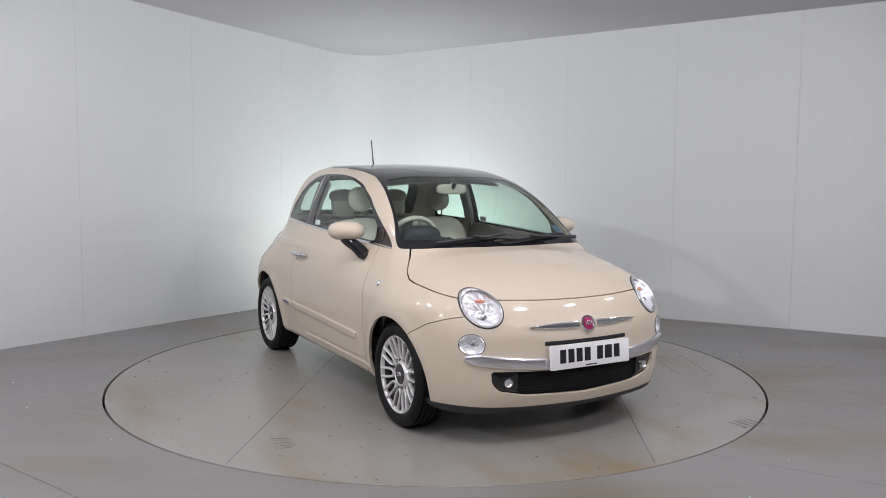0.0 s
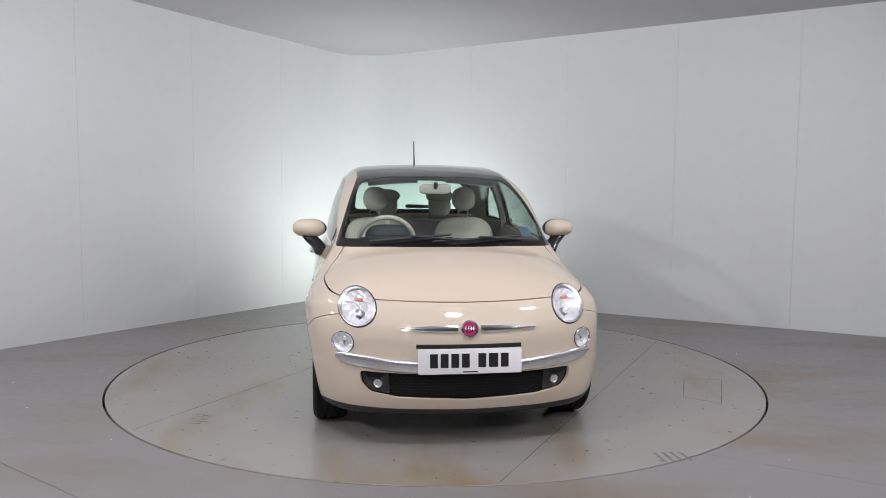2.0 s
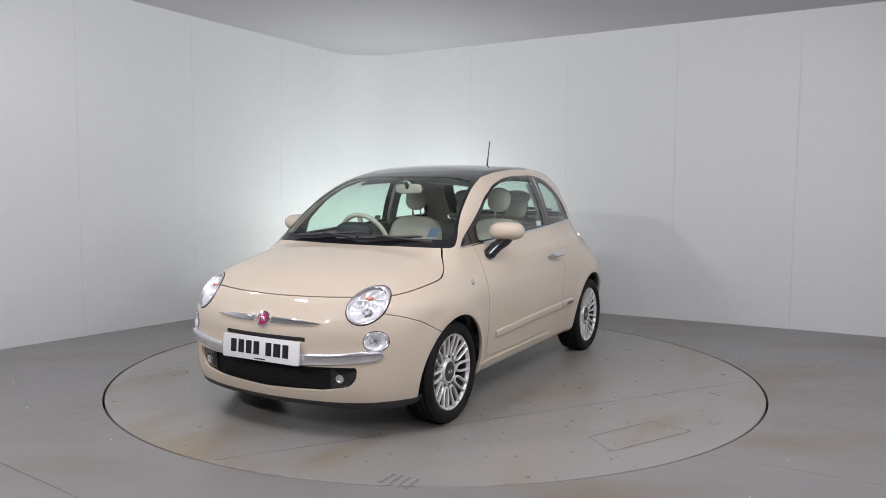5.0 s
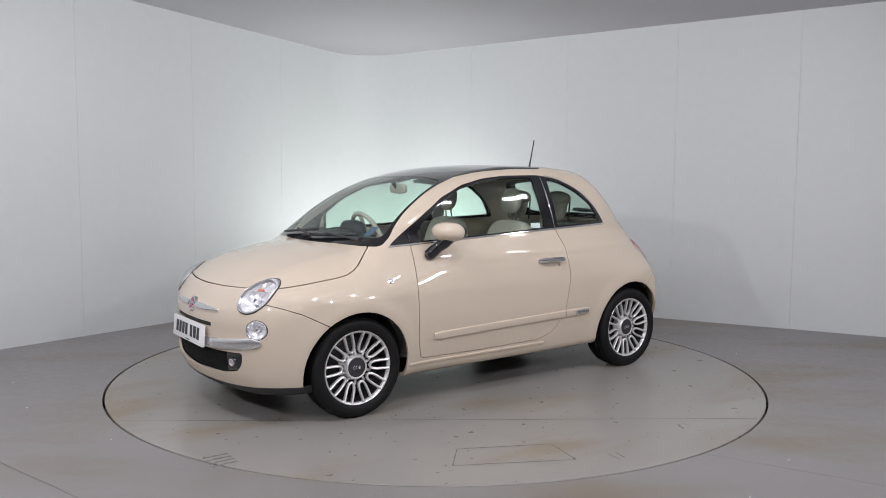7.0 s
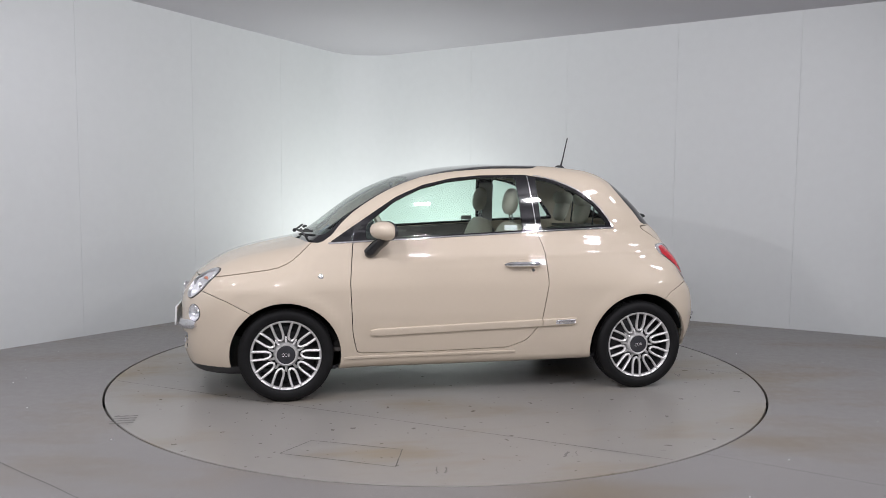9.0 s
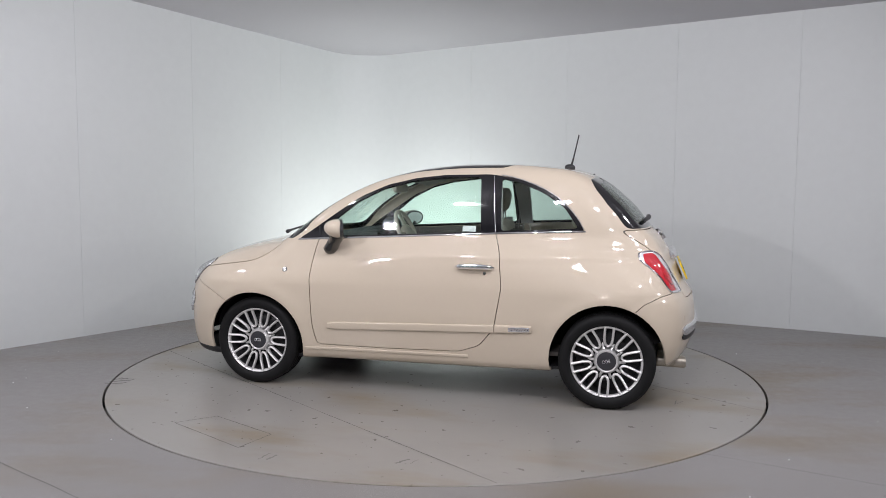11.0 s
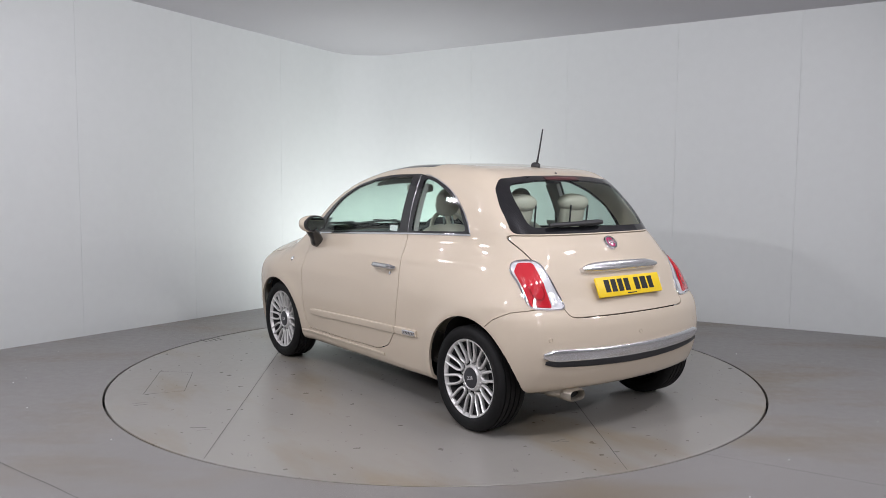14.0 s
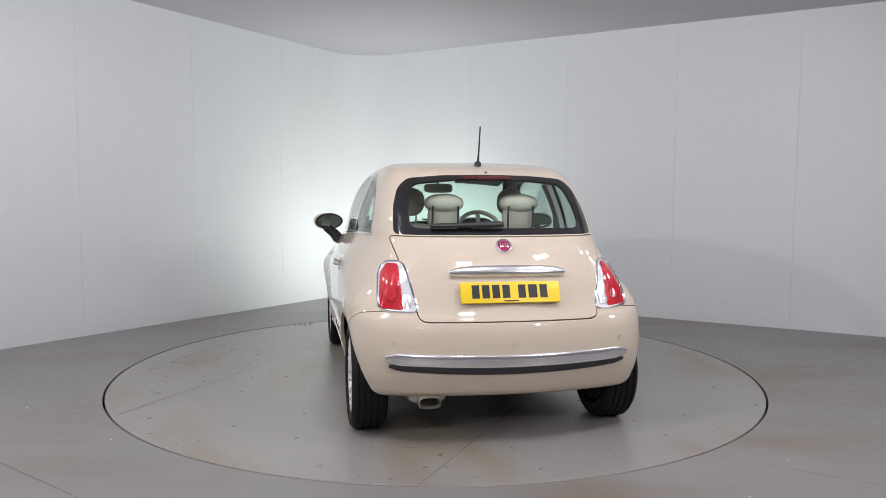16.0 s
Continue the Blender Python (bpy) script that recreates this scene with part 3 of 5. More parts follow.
SEAM_REAR = slit([(-1.31, 0.600), (-1.36, 0.645), (-1.45, 0.690), (-1.56, 0.712)], 0.004)
CHIN = [(-0.9, 0.05), (0.9, 0.05), (0.9, 0.222), (0.65, 0.222), (0.4, 0.212), (0, 0.207), (-0.4, 0.212), (-0.65, 0.222), (-0.9, 0.222)]


def mirrored(poly):
    return [(-u, v) for u, v in poly]


def build_skin(car):
    """Cuts the skin into body, doors, bonnet, bumpers, glass and trim, each with thickness."""
    pts, faces = raw_skin()
    bm = bmesh.new()
    vs = [bm.verts.new(q) for q in pts]
    for f in faces:
        bm.faces.new([vs[i] for i in f])
    bmesh.ops.remove_doubles(bm, verts=bm.verts[:], dist=1e-5)

    def side(c):
        return abs(c.y) > 0.40

    def front(c):
        return c.x > 1.3

    def screen(c):
        return c.x > 0.30 and c.z > 0.93

    def rear(c):
        return c.x < -0.85

    jobs = [("side", SIDE_DARK, side), ("side", DOOR_GLASS, side), ("side", QUARTER_GLASS, side), ("side", grow(DOOR, 0.0025), side), ("side", grow(DOOR, -0.0025), side),
            ("side", ARCH_F, side), ("side", ARCH_R, side), ("side", BONNET_SIDE, side), ("side", SEAM_FRONT, side), ("side", SEAM_REAR, side),
            ("end", SCREEN_DARK, screen), ("end", SCREEN_GLASS, screen), ("end", REAR_DARK, rear), ("end", REAR_GLASS, rear),
            ("end", grow(TAILGATE, 0.003), rear), ("end", grow(TAILGATE, -0.003), rear), ("end", TAIL_LAMP, rear), ("end", mirrored(TAIL_LAMP), rear),
            ("end", HEAD_LAMP, front), ("end", mirrored(HEAD_LAMP), front), ("end", LOW_LAMP, front), ("end", mirrored(LOW_LAMP), front),
            ("end", GRILLE, front), ("end", CHIN, front), ("end", BONNET_FRONT, front), ("top", ROOF_PANEL, lambda c: c.z > 1.3)]
    for view, poly, keep in jobs:
        score(bm, view, poly, keep)
    bm.faces.ensure_lookup_table()
    cs = np.array([f.calc_center_median() for f in bm.faces])
    x, y, z = cs.T
    kind = np.full(len(cs), "body", dtype="U16")
    sd = np.abs(y) > 0.40
    door_in, door_out = inside(grow(DOOR, -0.0025), x, z) & sd, inside(grow(DOOR, 0.0025), x, z) & sd
    kind[door_out] = "gap"
    kind[door_in] = "door"
    for poly in (BONNET_SIDE, SEAM_FRONT, SEAM_REAR):
        kind[inside(poly, x, z) & sd] = "gap"
    fr, re = x > 1.3, x < -0.85
    kind[inside(BONNET_FRONT, y, z) & fr] = "gap"
    tg_in, tg_out = inside(grow(TAILGATE, -0.003), y, z) & re, inside(grow(TAILGATE, 0.003), y, z) & re
    kind[tg_out] = "gap"
    kind[tg_in] = "tailgate"
    dark = inside(SIDE_DARK, x, z) & sd & (z > 0.95)
    kind[dark] = "window_trim"
    kind[dark & inside(DOOR_GLASS, x, z)] = "side_window"
    kind[dark & inside(QUARTER_GLASS, x, z)] = "quarter_window"
    roof = inside(ROOF_PANEL, x, y) & (z > 1.3)
    kind[roof] = "glass_roof"
    sc = inside(SCREEN_DARK, y, z) & (x > 0.30) & ~roof & ~dark
    kind[sc] = "screen_surround"
    kind[inside(SCREEN_GLASS, y, z) & (x > 0.30) & (z > 1.0)] = "windscreen"
    rd = inside(REAR_DARK, y, z) & re & ~dark
    kind[rd] = "rear_surround"
    kind[inside(REAR_GLASS, y, z) & re] = "rear_window"
    ay = np.abs(y)
    kind[inside(TAIL_LAMP, ay, z) & re & (x < -1.2)] = "tail_lamp"
    kind[(inside(HEAD_LAMP, ay, z) | inside(LOW_LAMP, ay, z) | inside(GRILLE, y, z)) & fr] = "gap"
    kind[(inside(ARCH_F, x, z) | inside(ARCH_R, x, z)) & (ay > 0.45)] = "gap"
    kind[(z < BELLY(x) + 0.02) & (x < 1.42) & (x > -1.32) & (ay < 0.70)] = "underbody"
    kind[inside(CHIN, y, z) & (x > 1.42) & (ay < 0.86)] = "front_lip"
    specs = {"body": (M_PAINT, "cream painted shell with arches and pillars", 0.018), "door": (M_PAINT, "cream painted closed door", 0.022),
             "bonnet": (M_PAINT, "", 0.016), "front_bumper": (M_PAINT, "", 0.016), "rear_bumper": (M_PAINT, "", 0.016), "tailgate": (M_PAINT, "", 0.02),
             "window_trim": (M_BLACK, "gloss black window frame", 0.016), "side_window": (M_GLASS, "green tinted glass", 0.004),
             "quarter_window": (M_GLASS, "green tinted glass", 0.004), "glass_roof": (M_ROOF, "gloss black glass roof panel", 0.014),
             "screen_surround": (M_BLACK, "black printed edge of the windscreen", 0.010), "windscreen": (M_GLASS, "green tinted glass", 0.004),
             "rear_surround": (M_BLACK, "black printed edge of the rear window", 0.012), "rear_window": (M_GLASS, "green tinted glass", 0.004),
             "tail_lamp": (M_REFLECT, "silvered tail lamp bed with clear edge", 0.006), "underbody": (M_PLASTIC, "dark floor pan", 0.02), "front_lip": (M_PLASTIC, "black plastic chin", 0.012)}
    # islands of one kind become parts
    seen = np.zeros(len(cs), bool)
    made = {}
    for start in range(len(cs)):
        if seen[start] or kind[start] == "gap":
            continue
        island, stack = [], [start]
        seen[start] = True
        while stack:
            i = stack.pop()
            island.append(i)
            for e in bm.faces[i].edges:
                for g in e.link_faces:
                    j = g.index
                    if not seen[j] and kind[j] == kind[start]:
                        seen[j] = True
                        stack.append(j)
        if len(island) < 6:
            continue
        c = cs[island]
        name = kind[start]
        if name == "body":
            mid = c.mean(0)
            if mid[0] > 1.0 and mid[2] > 0.75 and abs(mid[1]) < 0.2:
                name = "bonnet"
            elif mid[0] > 1.2 and abs(mid[1]) < 0.3:
                name = "front_bumper"
            elif mid[0] < -1.2 and abs(mid[1]) < 0.3:
                name = "rear_bumper"
        mat, label, thick = specs[name]
        made.setdefault(name, []).append(sheet(name, bm, island, mat, car, label, thick))
    bm.free()
    return made


def sheet(name, bm, island, mat, parent, label, thick):
    """A curved panel with real thickness; its outer face takes the true normals of the shape."""
    index, outer, polys = {}, [], []
    edges = {}
    for i in island:
        f = bm.faces[i]
        q = []
        for v in f.verts:
            if v not in index:
                index[v] = len(outer)
                outer.append(tuple(v.co))
            q.append(index[v])
        polys.append(q)
        for a, b in zip(q, q[1:] + q[:1]):
            edges[a, b] = edges.get((a, b), 0) + 1
    o = np.array(outer)
    nrm = slopes(o)
    n = len(o)
    verts = np.vstack([o, o - nrm * thick])
    rim = [(a, b) for (a, b) in edges if (b, a) not in edges]
    allp = polys + [[i + n for i in q[::-1]] for q in polys] + [[b, a, a + n, b + n] for a, b in rim]
    me = bpy.data.meshes.new(name)
    me.from_pydata([tuple(q) for q in verts], [], allp)
    me.materials.append(mat)
    me.shade_smooth()
    me.update()
    loops = []
    for k, p in enumerate(me.polygons):
        for vi in p.vertices:
            if k < len(polys):
                loops.append(tuple(nrm[vi]))
            elif k < 2 * len(polys):
                loops.append(tuple(-nrm[vi - n]))
            else:
                loops.append(tuple(p.normal))
    me.normals_split_custom_set(loops)
    ob = new(name, me)
    ob.parent = parent
    return tagged(ob, label)


CAR = tagged(new("hatchback_car"), "small cream three-door hatchback with black glass roof on the turntable", "car")
SKIN = build_skin(CAR)
for pane in ("windscreen", "side_window", "quarter_window", "rear_window"):
    for ob in SKIN.get(pane, ()):
        ob.visible_shadow = False


# ---- car: fittings on the skin ----
def skin_ring(axis, pts, sign=1):
    """Skin points and normals over many (u, v) at once."""
    p = np.array(pts, float)
    n = len(p)
    if axis == "x":
        a = np.c_[np.where(p[:, 1] > 0.95, 0.0 if sign > 0 else -0.6, 0.2 * sign), p[:, 0], p[:, 1]]
        d = np.tile([float(sign), 0, 0], (n, 1))
    elif axis == "y":
        a, d = np.c_[p[:, 0], np.zeros(n), p[:, 1]], np.tile([0, float(sign), 0], (n, 1))
    else:
        a, d = np.c_[p[:, 0], p[:, 1], np.full(n, 0.6)], np.tile([0, 0, 1.0], (n, 1))
    q = cast(a, d, 2.6)
    return q, slopes(q)


def add_patch(bm, axis, poly, sign=1, off=0.0, bulge=0.0, rings=6):
    """A lid over an outline on the skin, domed outwards (bulge above zero) or hollow."""
    cu, cv = sum(u for u, _ in poly) / len(poly), sum(v for _, v in poly) / len(poly)
    rows = []
    for k in range(rings + 1):
        s = 1 - k / rings * 0.98
        q, n = skin_ring(axis, [(cu + (u - cu) * s, cv + (v - cv) * s) for u, v in poly], sign)
        rows.append([tuple(c) for c in q + n * (off + bulge * (1 - s * s))])
    vs = add_grid(bm, rows, wrap_v=True)
    bm.faces.new(vs[-1])


def add_band(bm, axis, line, halves, proud, sign=1, n=10, base=-0.004, cut=0.6):
    """A raised strip along a line on the skin, rounded across, with closed ends."""
    q, nm = skin_ring(axis, line, sign)
    rows = []
    for i in range(len(line)):
        t = Vector(q[min(i + 1, len(q) - 1)] - q[max(i - 1, 0)]).normalized()
        nv = Vector(nm[i])
        up = t.cross(nv).normalized()
        h = halves[i] if isinstance(halves, (list, tuple)) else halves
        row = []
        for j in range(n):
            a = math.pi * j / (n - 1)
            c, s = math.cos(a), math.sin(a)
            row.append(Vector(q[i]) + up * (h * math.copysign(abs(c) ** cut, c)) + nv * (proud * s ** cut))
        row += [Vector(q[i]) - up * h + nv * base, Vector(q[i]) + up * h + nv * base]
        rows.append(row)
    vs = add_grid(bm, rows, wrap_v=True)
    bm.faces.new(vs[0])
    bm.faces.new(vs[-1][::-1])


def along(a, b, n):
    return [(a[0] + (b[0] - a[0]) * k / (n - 1), a[1] + (b[1] - a[1]) * k / (n - 1)) for k in range(n)]


def arch_liner(bm, cx, cz, r, s):
    rows = []
    for k in range(29):
        a = radians((14 if cx > 0 else -12) + 178 * k / 28)
        rows.append([(cx + rr * math.cos(a), s * y, cz + rr * math.sin(a)) for rr, y in ((0.02, 0.46), (r, 0.46), (r, 0.62), (r, 0.775 - 0.09 * abs(math.cos(a)) ** 3))])
    add_grid(bm, rows)


def add_rings(bm, axis, poly, sign, steps, facet=0.0, cells=4):
    """Rings over an outline on the skin at (scale, height) steps; facet lifts every other cell."""
    cu, cv = sum(u for u, _ in poly) / len(poly), sum(v for _, v in poly) / len(poly)
    rows = []
    for k, (sc, off) in enumerate(steps):
        q, n = skin_ring(axis, [(cu + (u - cu) * sc, cv + (v - cv) * sc) for u, v in poly], sign)
        lift = np.array([off + facet * (((j // cells) + k) % 2) for j in range(len(poly))])[:, None]
        rows.append([tuple(c) for c in q + n * lift])
    return add_grid(bm, rows, wrap_v=True)


def build_lamps(car):
    for s in (1, -1):
        poly = [(s * u, v) for u, v in HEAD_LAMP]
        bm = bmesh.new()
        add_rings(bm, "x", poly, 1, [(1.0, -0.012), (0.995, 0.004), (0.97, 0.008), (0.92, 0.008), (0.87, 0.001), (0.85, -0.012)])
        lamp = part("headlight", bm, M_SATIN, car, "round headlight with silver bezel and clear lens")
        bm = bmesh.new()
        q, n = skin_ring("x", grow(poly, 0.002))
        add_tube(bm, [tuple(c) for c in q], 0.0030, 6, closed=True)
        part("seal", bm, M_PLASTIC, lamp, "thin dark seal")
        bm = bmesh.new()
        vs = add_rings(bm, "x", poly, 1, [(0.855, -0.010), (0.74, -0.026), (0.60, -0.042), (0.44, -0.054), (0.28, -0.062), (0.12, -0.066)], 0.0035, 2)
        bm.faces.new(vs[-1])
        part("reflector", bm, M_BOWL, lamp, "faceted silver reflector", 0)
        bm = bmesh.new()
        q, n = skin_ring("x", [(s * (0.556 + 0.078 * math.cos(a)), 0.720 + 0.026 + 0.012 * math.sin(a)) for a in (math.pi * j / 14 for j in range(15))])
        add_tube(bm, [tuple(c) for c in q - n * 0.020], 0.0035, 6)
        part("divider", bm, M_SATIN, lamp, "silver bar between main and indicator bowls")
        bm = bmesh.new()
        add_patch(bm, "x", poly, 1, 0.004, 0.022, 8)
        lens = part("lens", bm, M_LENS, lamp, "clear domed lens")
        lens.visible_shadow = False
        f = skin_frame("x", s * 0.556, 0.720, 1, -0.045)
        bm = bmesh.new()
        add_lathe(bm, [(0.0, 0.030), (0.010, 0.029), (0.013, 0.022), (0.013, -0.005), (0.026, -0.010), (0.028, -0.03)], f @ pose(0, -0.014, 0), 24)
        part("bulb", bm, M_CHROME, lamp)
        bm = bmesh.new()
        add_blob(bm, f @ pose(s * 0.010, 0.052, 0.026), (0.024, 0.010, 0.008), 0.8, 0.8)
        part("indicator_bulb", bm, M_AMBER, lamp, "amber bulb")
        # round lower lamp
        poly = [(s * u, v) for u, v in LOW_LAMP]
        bm = bmesh.new()
        add_rings(bm, "x", poly, 1, [(1.0, -0.010), (0.99, 0.003), (0.95, 0.005), (0.90, 0.002), (0.88, -0.010)])
        low = part("driving_lamp", bm, M_SATIN, car, "small round lamp below the headlight")
        bm = bmesh.new()
        q, n = skin_ring("x", grow(poly, 0.0015))
        add_tube(bm, [tuple(c) for c in q], 0.0022, 6, closed=True)
        part("seal", bm, M_PLASTIC, low, "thin dark seal")
        bm = bmesh.new()
        vs = add_rings(bm, "x", poly, 1, [(0.885, -0.008), (0.70, -0.020), (0.50, -0.030), (0.30, -0.036), (0.12, -0.038)], 0.005, 3)
        bm.faces.new(vs[-1])
        part("reflector", bm, M_BOWL, low, "", 0)
        bm = bmesh.new()
        add_lathe(bm, [(0.0, 0.020), (0.009, 0.018), (0.012, 0.008), (0.012, -0.02)], skin_frame("x", s * 0.630, 0.545, 1, -0.03), 20)
        part("bulb", bm, M_CHROME, low)
        bm = bmesh.new()
        add_patch(bm, "x", poly, 1, 0.002, 0.012, 6)
        part("lens", bm, M_LENS, low).visible_shadow = False
        # fog lamp in its dark housing
        bm = bmesh.new()
        housing = rounded([(s * 0.405, 0.402), (s * 0.545, 0.404), (s * 0.535, 0.345), (s * 0.495, 0.302), (s * 0.40, 0.286)], 0.012)
        add_patch(bm, "x", housing, 1, -0.018, 0.008, 4)
        fog = part("fog_lamp_housing", bm, M_BLACK, car, "gloss black corner housing")
        bm = bmesh.new()
        add_lathe(bm, [(0.0, 0.004), (0.012, 0.004), (0.017, 0.010), (0.022, 0.008), (0.024, -0.02)], skin_frame("x", s * 0.458, 0.345, 1, -0.008), 24)
        part("fog_lamp", bm, M_SATIN, fog)
        # side repeater
        bm = bmesh.new()
        add_lathe(bm, [(0.0, 0.009), (0.012, 0.007), (0.018, 0.0), (0.018, -0.004)], skin_frame("y", 0.936, 0.778, s), 20)
        part("side_repeater", bm, M_SATIN, car, "small clear round repeater lamp")
        # tail lamp: red dome, lower round lens, clear reverse lamp
        bm = bmesh.new()
        red = rounded([(s * 0.556, 0.934), (s * 0.608, 0.930), (s * 0.642, 0.885), (s * 0.659, 0.800), (s * 0.658, 0.718), (s * 0.548, 0.710), (s * 0.552, 0.82)], 0.014)
        add_patch(bm, "x", red, -1, 0.004, 0.012, 6)
        lamp = part("tail_lamp_red", bm, M_RED, car, "red tail lamp lens")
        for cy, cz, r, mat in ((0.602, 0.790, 0.047, M_RED_DARK), (0.602, 0.790, 0.037, M_RED)):
            bm = bmesh.new()
            add_patch(bm, "x", ellipse(s * cy, cz, r * 0.8, r, 24), -1, 0.0125 + (0.047 - r) * 0.12, 0.001, 4)
            part("round_lens", bm, mat, lamp)
        bm = bmesh.new()
        add_patch(bm, "x", ellipse(s * 0.528, 0.752, 0.026, 0.034, 20), -1, 0.004, 0.006, 4)
        part("reverse_lens", bm, M_REFLECT, lamp, "clear reversing lens")
        bm = bmesh.new()
        q, n = skin_ring("x", [(s * u, v) for u, v in TAIL_LAMP], -1)
        add_tube(bm, [tuple(c) for c in q + n * 0.002], 0.006, 6, closed=True)
        part("lamp_rim", bm, M_CHROME, lamp, "chrome rim")


def build_front(car):
    bm = bmesh.new()
    add_patch(bm, "x", grow(GRILLE, 0.02), 1, -0.05, 0.0, 8)
    grille = part("grille", bm, M_DARK, car, "black honeycomb lower grille")
    # hexagonal mesh of bars
    bm = bmesh.new()
    for r in range(9):
        z = 0.268 + 0.016 * r
        for k in range(-20, 21):
            y = 0.0265 * k + (0.01325 if r % 2 else 0)
            if abs(y) > 0.40:
                continue
            q, n = skin_ring("x", ellipse(y, z, 0.0125, 0.0085, 6))
            add_tube(bm, [tuple(c) for c in q - n * 0.028], 0.0022, 4, closed=True)
    tagged(part("grille_mesh", bm, M_DARK, grille), kind="stuff")
    # chrome bumper bar, tapering to its ends
    line = [(-0.660 + 1.320 * k / 40, 0.428 + 0.050 * (abs(-0.660 + 1.320 * k / 40) / 0.660) ** 2.2) for k in range(41)]
    half = [0.031 * min(1, (0.10 + (0.660 - abs(u)) / 0.045)) ** 0.4 for u, _ in line]
    bm = bmesh.new()
    add_band(bm, "x", line, half, 0.016)
    part("bumper_bar", bm, M_SATIN, car, "chrome front bumper bar")
    for s in (1, -1):
        bm = bmesh.new()
        line = [(s * (0.058 + 0.288 * k / 16), 0.624) for k in range(17)]
        add_band(bm, "x", line, [0.017 * (1 - (k / 16) ** 2.5) + 0.002 for k in range(17)], 0.014)
        part("chrome_whisker", bm, M_CHROME, car, "chrome nose strip")
    badge(car, "x", 0.0, 0.624, 1, 0.046)
    bm = bmesh.new()
    add_band(bm, "x", along((-0.268, 0.539), (0.268, 0.539), 16), 0.0105, 0.003)
    part("air_slot", bm, M_DARK, car, "dark slot above the plate")
    plate(car, (1.868, 0, 0.468), 4, 0, M_WHITE, "white number plate with dark bars")
    # wipers
    for y0, z0, y1, z1, yp in ((-0.46, 0.992, 0.03, 1.030, 0.02), (-0.09, 0.990, 0.47, 1.020, 0.50)):
        bm = bmesh.new()
        q, n = skin_ring("x", along((y0, z0), (y1, z1), 12))
        add_tube(bm, [tuple(c) for c in q + n * 0.018], [0.006] + [0.009] * 10 + [0.006], 6)
        blade = part("wiper", bm, M_PLASTIC, car, "black windscreen wiper")
        bm = bmesh.new()
        q, n = skin_ring("x", along(((y0 + y1) / 2, (z0 + z1) / 2), (yp + 0.06, 0.984), 8))
        add_tube(bm, [tuple(c) for c in q + n * 0.034], [0.007] * 6 + [0.010, 0.014], 6)
        part("wiper_arm", bm, M_PLASTIC, blade)
    # sticker behind the screen
    bm = bmesh.new()
    add_patch(bm, "x", rounded([(0.48, 1.035), (0.545, 1.035), (0.535, 1.085), (0.475, 1.085)], 0.004), 1, -0.006, 0, 3)
    part("sticker", bm, M_STICKER, car, "small blue paper sticker inside the windscreen")


def badge(car, axis, u, v, sign, r):
    f = skin_frame(axis, u, v, sign, 0.0)
    bm = bmesh.new()
    add_lathe(bm, [(r * 0.70, 0.011), (r * 0.76, 0.015), (r * 0.93, 0.014), (r, 0.006), (r, -0.012)], f, 32)
    ring = part("badge", bm, M_CHROME, car, "round badge with chrome ring")
    bm = bmesh.new()
    add_lathe(bm, [(0.0, 0.014), (r * 0.4, 0.0135), (r * 0.74, 0.011), (r * 0.74, -0.01)], f, 32)
    part("badge_face", bm, M_BADGE, ring, "maroon enamel face")
    bm = bmesh.new()
    for k in range(4):
        add_box(bm, (r * (-0.42 + 0.28 * k), 0, 0.0155), (r * 0.15, r * 0.56, 0.004), f, 0.0008)
    part("badge_bars", bm, M_CHROME, ring, "plain chrome bars")


def plate(car, at, tilt, turn, mat, label, tall=0.0625):
    m = pose(*at, 90, 0, 90 + turn) @ pose(0, 0, 0, -tilt, 0, 0)
    bm = bmesh.new()
    add_prism(bm, rounded([(-0.262, -tall), (0.262, -tall), (0.262, tall), (-0.262, tall)], 0.008, 3), m @ pose(0, 0, -0.008), 0.011, 0.001)
    p = part("number_plate", bm, mat, car, label)
    x = -0.205
    for k, w in enumerate((0.050, 0.050, 0.050, 0.050, 0, 0.050, 0.058, 0.050)):
        if not w:
            x += 0.030
            continue
        bm = bmesh.new()
        add_box(bm, (x + w / 2 - 0.004, 0.004, 0.0035), (w - 0.011, 0.070, 0.0015), m)
        part("plate_bar", bm, M_INK, p)
        x += w + 0.0035
    bm = bmesh.new()
    add_box(bm, (0, 0.010 - tall, 0.0035), (0.075, 0.006, 0.001), m)
    part("maker_strip", bm, M_INK, p)
    return p


